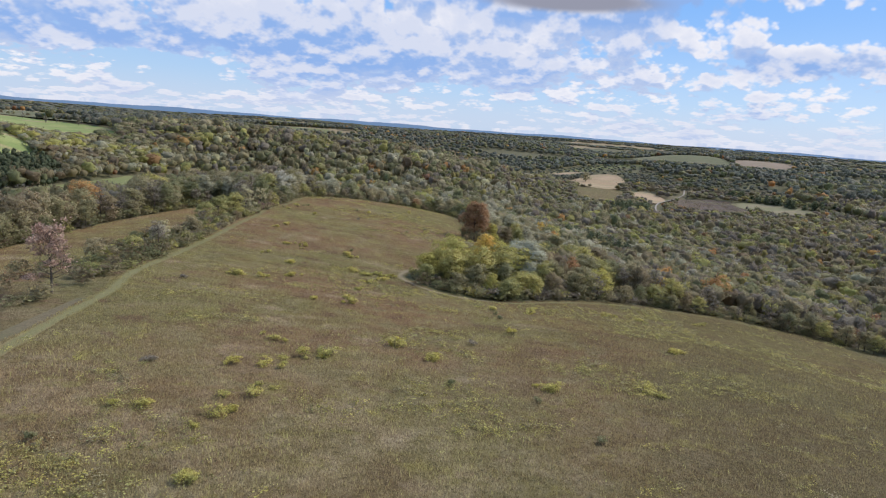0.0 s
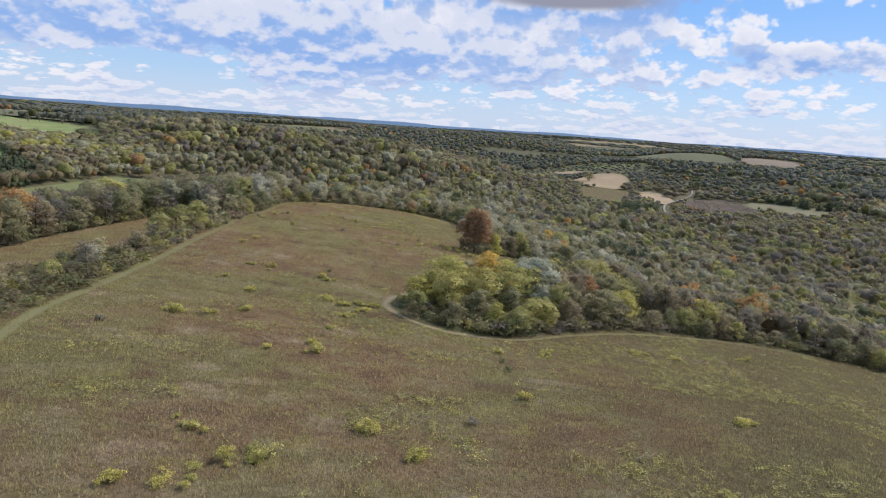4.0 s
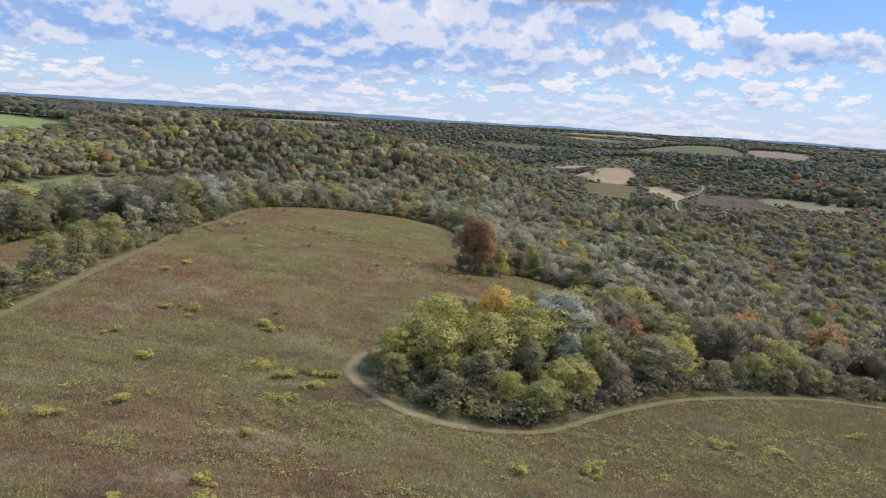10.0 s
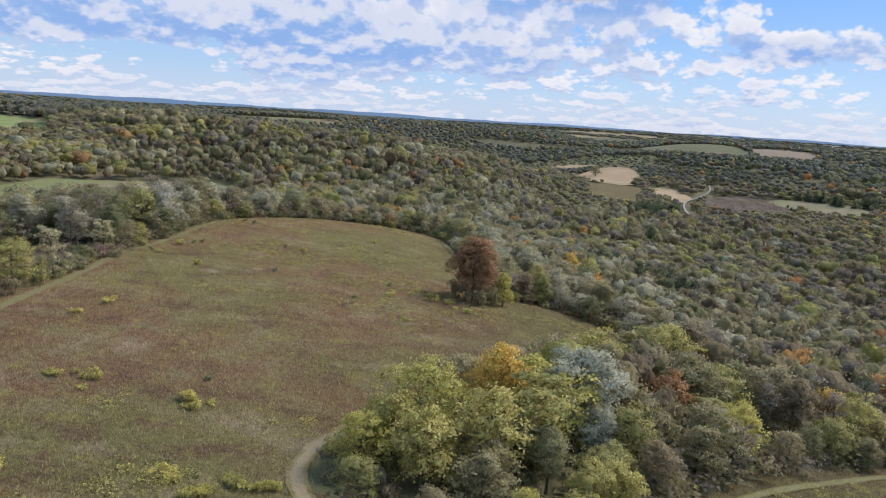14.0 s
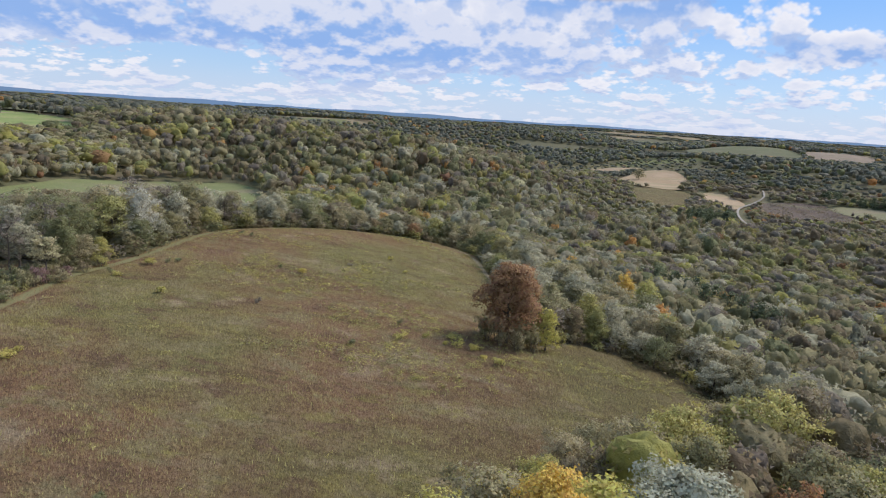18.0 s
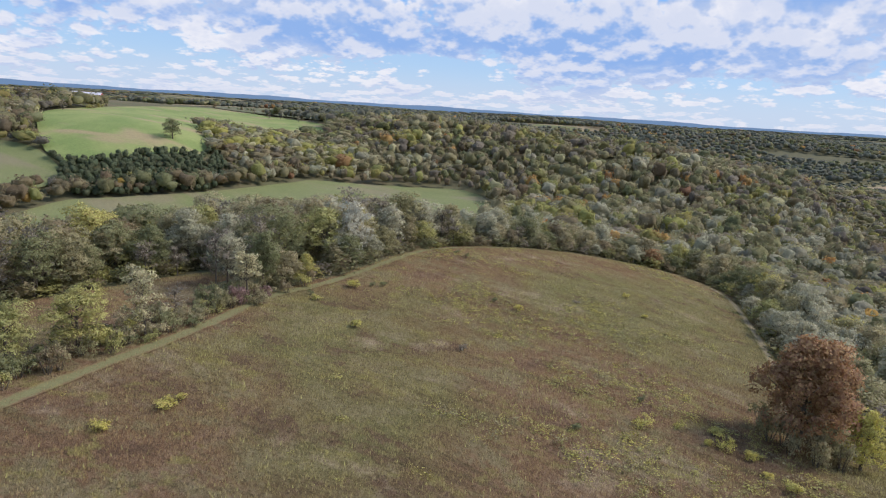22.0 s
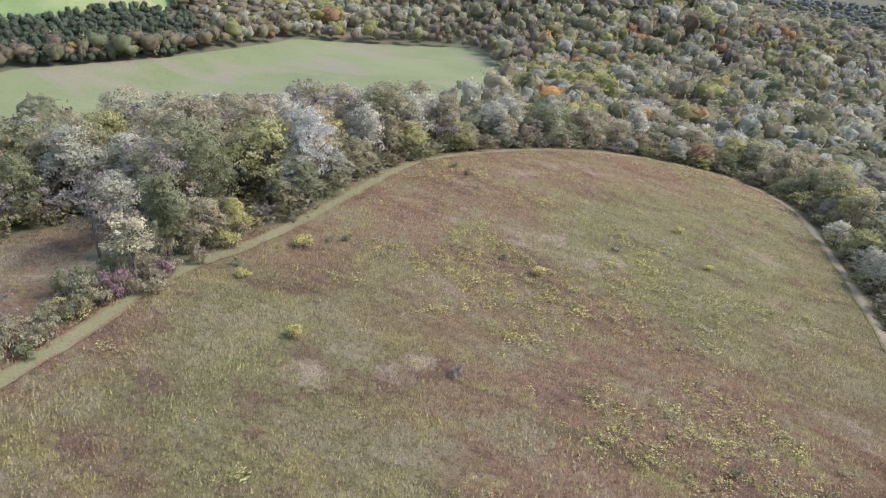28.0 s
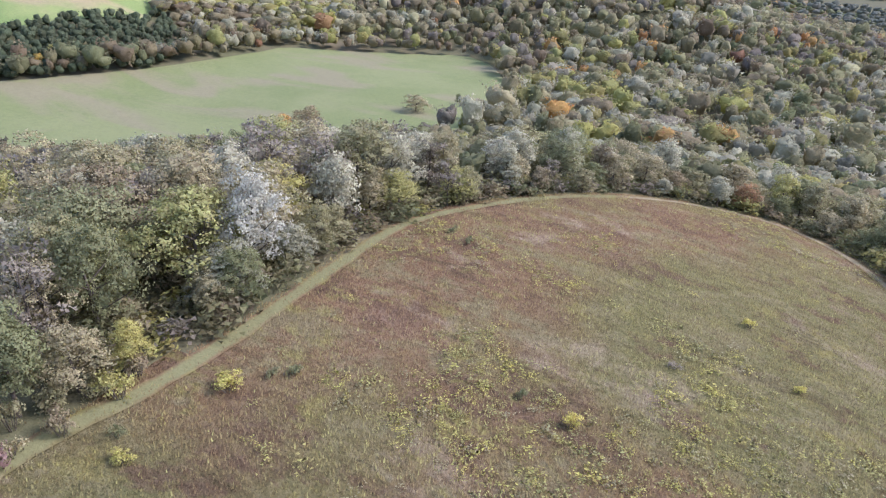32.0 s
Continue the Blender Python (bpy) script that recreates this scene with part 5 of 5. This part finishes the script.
tufts("meadow_grass", 1850000, -128, 150, 52, 426, 0.33, 0.080, "dry brown, tan and yellow autumn grass and weeds", g)


# ---------------------------------------------------------------- goldenrod and weeds that stand above the grass
g = np.random.default_rng(27)
wx, wy = g.uniform(-74, 150, 52000), g.uniform(52, 420, 52000)
ok = inside(wx, wy, MEADOW_EDGE) & (gap_to_outline(wx, wy, MEADOW_EDGE) > 3.5)
wx, wy = wx[ok], wy[ok]
field = np.array([noise.noise((a / 16, b / 10, 7.5)) + 0.6 * noise.noise((a / 45, b / 45, 1.5)) for a, b in zip(wx, wy)])
drift = 1.8 * np.exp(-((wx - 6) / 16) ** 2 - ((wy - 270) / 18) ** 2) + 0.4 * np.exp(-((wx + 20) / 22) ** 2 - ((wy - 335) / 16) ** 2) + 0.7 * np.exp(-((wx - 5) / 22) ** 2 - ((wy - 120) / 40) ** 2) + 1.0 * np.exp(-((wx - 45) / 40) ** 2 - ((wy - 168) / 20) ** 2) + 0.8 * np.exp(-((wx - 32) / 28) ** 2 - ((wy - 112) / 9) ** 2) + 0.5 * np.exp(-((wx + 8) / 14) ** 2 - ((wy - 310) / 40) ** 2)
ok = g.uniform(0, 1, len(wx)) < np.clip(field * 1.9 + 1.0 * drift - 0.26, 0.012, 0.85)
wx, wy = wx[ok], wy[ok]
wk = g.choice([12, 9, 3, 3, 0], len(wx))
woodland("weeds", wx, wy, wk, g.uniform(0.5, 1.0, len(wx)), np.where(g.uniform(0, 1, len(wx)) < 0.3, g.uniform(0.8, 1.5, len(wx)), g.uniform(0.4, 0.9, len(wx))), 42, 0.056, "%s weeds and goldenrod in the meadow", g, mats=WEEDS)


# ---------------------------------------------------------------- the farm on the hill
def part(name, bm, material, parent, label=""):
    me = bpy.data.meshes.new(name)
    bm.to_mesh(me)
    bm.free()
    me.materials.append(material)
    ob = new(name, me)
    ob.parent = parent
    return tagged(ob, label)


def block(x0, x1, y0, y1, z0, z1):
    bm = bmesh.new()
    bmesh.ops.create_cube(bm, size=1.0)
    for v in bm.verts:
        v.co = (x0 if v.co.x < 0 else x1, y0 if v.co.y < 0 else y1, z0 if v.co.z < 0 else z1)
    return bm


def gable(length, width, low, high, thick, over):
    """A pitched roof of two slabs along x."""
    bm = bmesh.new()
    h, w = length / 2 + over, width / 2 + over
    drop = low - over * (high - low) / (width / 2)
    for s in (-1, 1):
        a = [bm.verts.new((x, y, z)) for x in (-h, h) for y, z in ((s * w, drop), (0, high), (0, high + thick), (s * w, drop + thick))]
        for q in ((0, 1, 2, 3), (7, 6, 5, 4), (0, 4, 5, 1), (1, 5, 6, 2), (2, 6, 7, 3), (3, 7, 4, 0)):
            bm.faces.new([a[k] for k in q])
    bmesh.ops.recalc_face_normals(bm, faces=bm.faces)
    return bm


def gable_end(x, width, low, high, thick=0.3):
    bm = bmesh.new()
    a = [bm.verts.new((x + d, y, z)) for d in (0, thick) for y, z in ((-width / 2, low), (width / 2, low), (0, high))]
    for q in ((0, 1, 2), (5, 4, 3), (0, 3, 4, 1), (1, 4, 5, 2), (2, 5, 3, 0)):
        bm.faces.new([a[k] for k in q])
    bmesh.ops.recalc_face_normals(bm, faces=bm.faces)
    return bm


def painted(name, a, b):
    n = Nodes(name)
    c = n.mix(n.ramp(n.noise(0.8, 4, 0.7, (1, 1, 0.2)), 0.35, 0.7), a, b)
    return n.finish(c, 0.7, n.noise(4.0, 3), 0.02)


RED, WHITE = painted("red_boards", (0.36, 0.05, 0.045), (0.28, 0.045, 0.04)), painted("white_boards", (0.76, 0.75, 0.73), (0.66, 0.65, 0.63))
TIN, DARK = painted("pale_tin", (0.55, 0.53, 0.58), (0.46, 0.45, 0.50)), painted("dark_glass", (0.03, 0.03, 0.035), (0.05, 0.05, 0.055))


def farm_building(name, x, y, turn, length, width, low, high, wall, label, doors, panes):
    root = new(name)
    root.matrix_world = Matrix.Translation((x, y, height(x, y) + 1.0)) @ Matrix.Rotation(radians(turn), 4, "Z")
    part("wall", block(-length / 2, length / 2, -width / 2, width / 2, -3, low), wall, root)
    for s in (-1, 1):
        part("gable", gable_end(s * length / 2 - 0.15, width - 0.1, low, high), wall, root)
    part("roof", gable(length, width, low, high, 0.25, 0.5), TIN, root, "pale metal roof")
    for i in range(doors):
        cx = length * ((i + 0.5) / doors - 0.5)
        part("door", block(cx - 1.6, cx + 1.6, -width / 2 - 0.12, -width / 2 - 0.01, 0, min(3.4, low - 0.4)), WHITE, root, "white sliding door")
    for i in range(panes):
        cx = length * ((i + 0.5) / panes - 0.5) + 0.9
        part("window", block(cx - 0.5, cx + 0.5, -width / 2 - 0.10, -width / 2 - 0.01, low * 0.45, low * 0.8), DARK, root)
    return tagged(root, label, "building", "farm buildings")


farm_building("barn", -772, 803, 32, 38, 13, 4.4, 7.4, RED, "long red barn with a pale metal roof on the hill", 2, 6)
farm_building("shed", -782, 788, 32, 26, 9, 2.6, 4.0, WHITE, "low white farm shed beside the red barn", 2, 3)
farm_building("farmhouse", -905, 815, 20, 12, 8, 4.6, 7.0, WHITE, "white farmhouse among trees on the hill", 1, 4)
farm_building("shed", -862, 800, 50, 10, 7, 3.0, 5.0, WHITE, "small white outbuilding among the trees", 1, 2)

# hedgerows and single trees on the upland
g = np.random.default_rng(28)
for i in range(30):
    u = i / 29
    plant("olive" if i % 3 else "yellow", -600 - 190 * u + g.normal() * 4, 672 + 95 * u + g.normal() * 6 + 30 * math.sin(u * 3), g.uniform(3.5, 6), 1.5, group="hedgerow trees")
for i in range(22):
    u = i / 21
    plant("green" if i % 3 else "brown", -730 + 240 * u + g.normal() * 5, 1000 - 30 * u + g.normal() * 5 + 40 * math.sin(u * 3), g.uniform(4, 8), 1.3, group="hedgerow trees")
for a, b in ((-621, 950), (-560, 930), (-520, 915), (-575, 620), (-560, 905)):
    plant("grey", a, b, g.uniform(9, 12), 1.0, group="single trees", label="bare grey tree standing on the upland field")
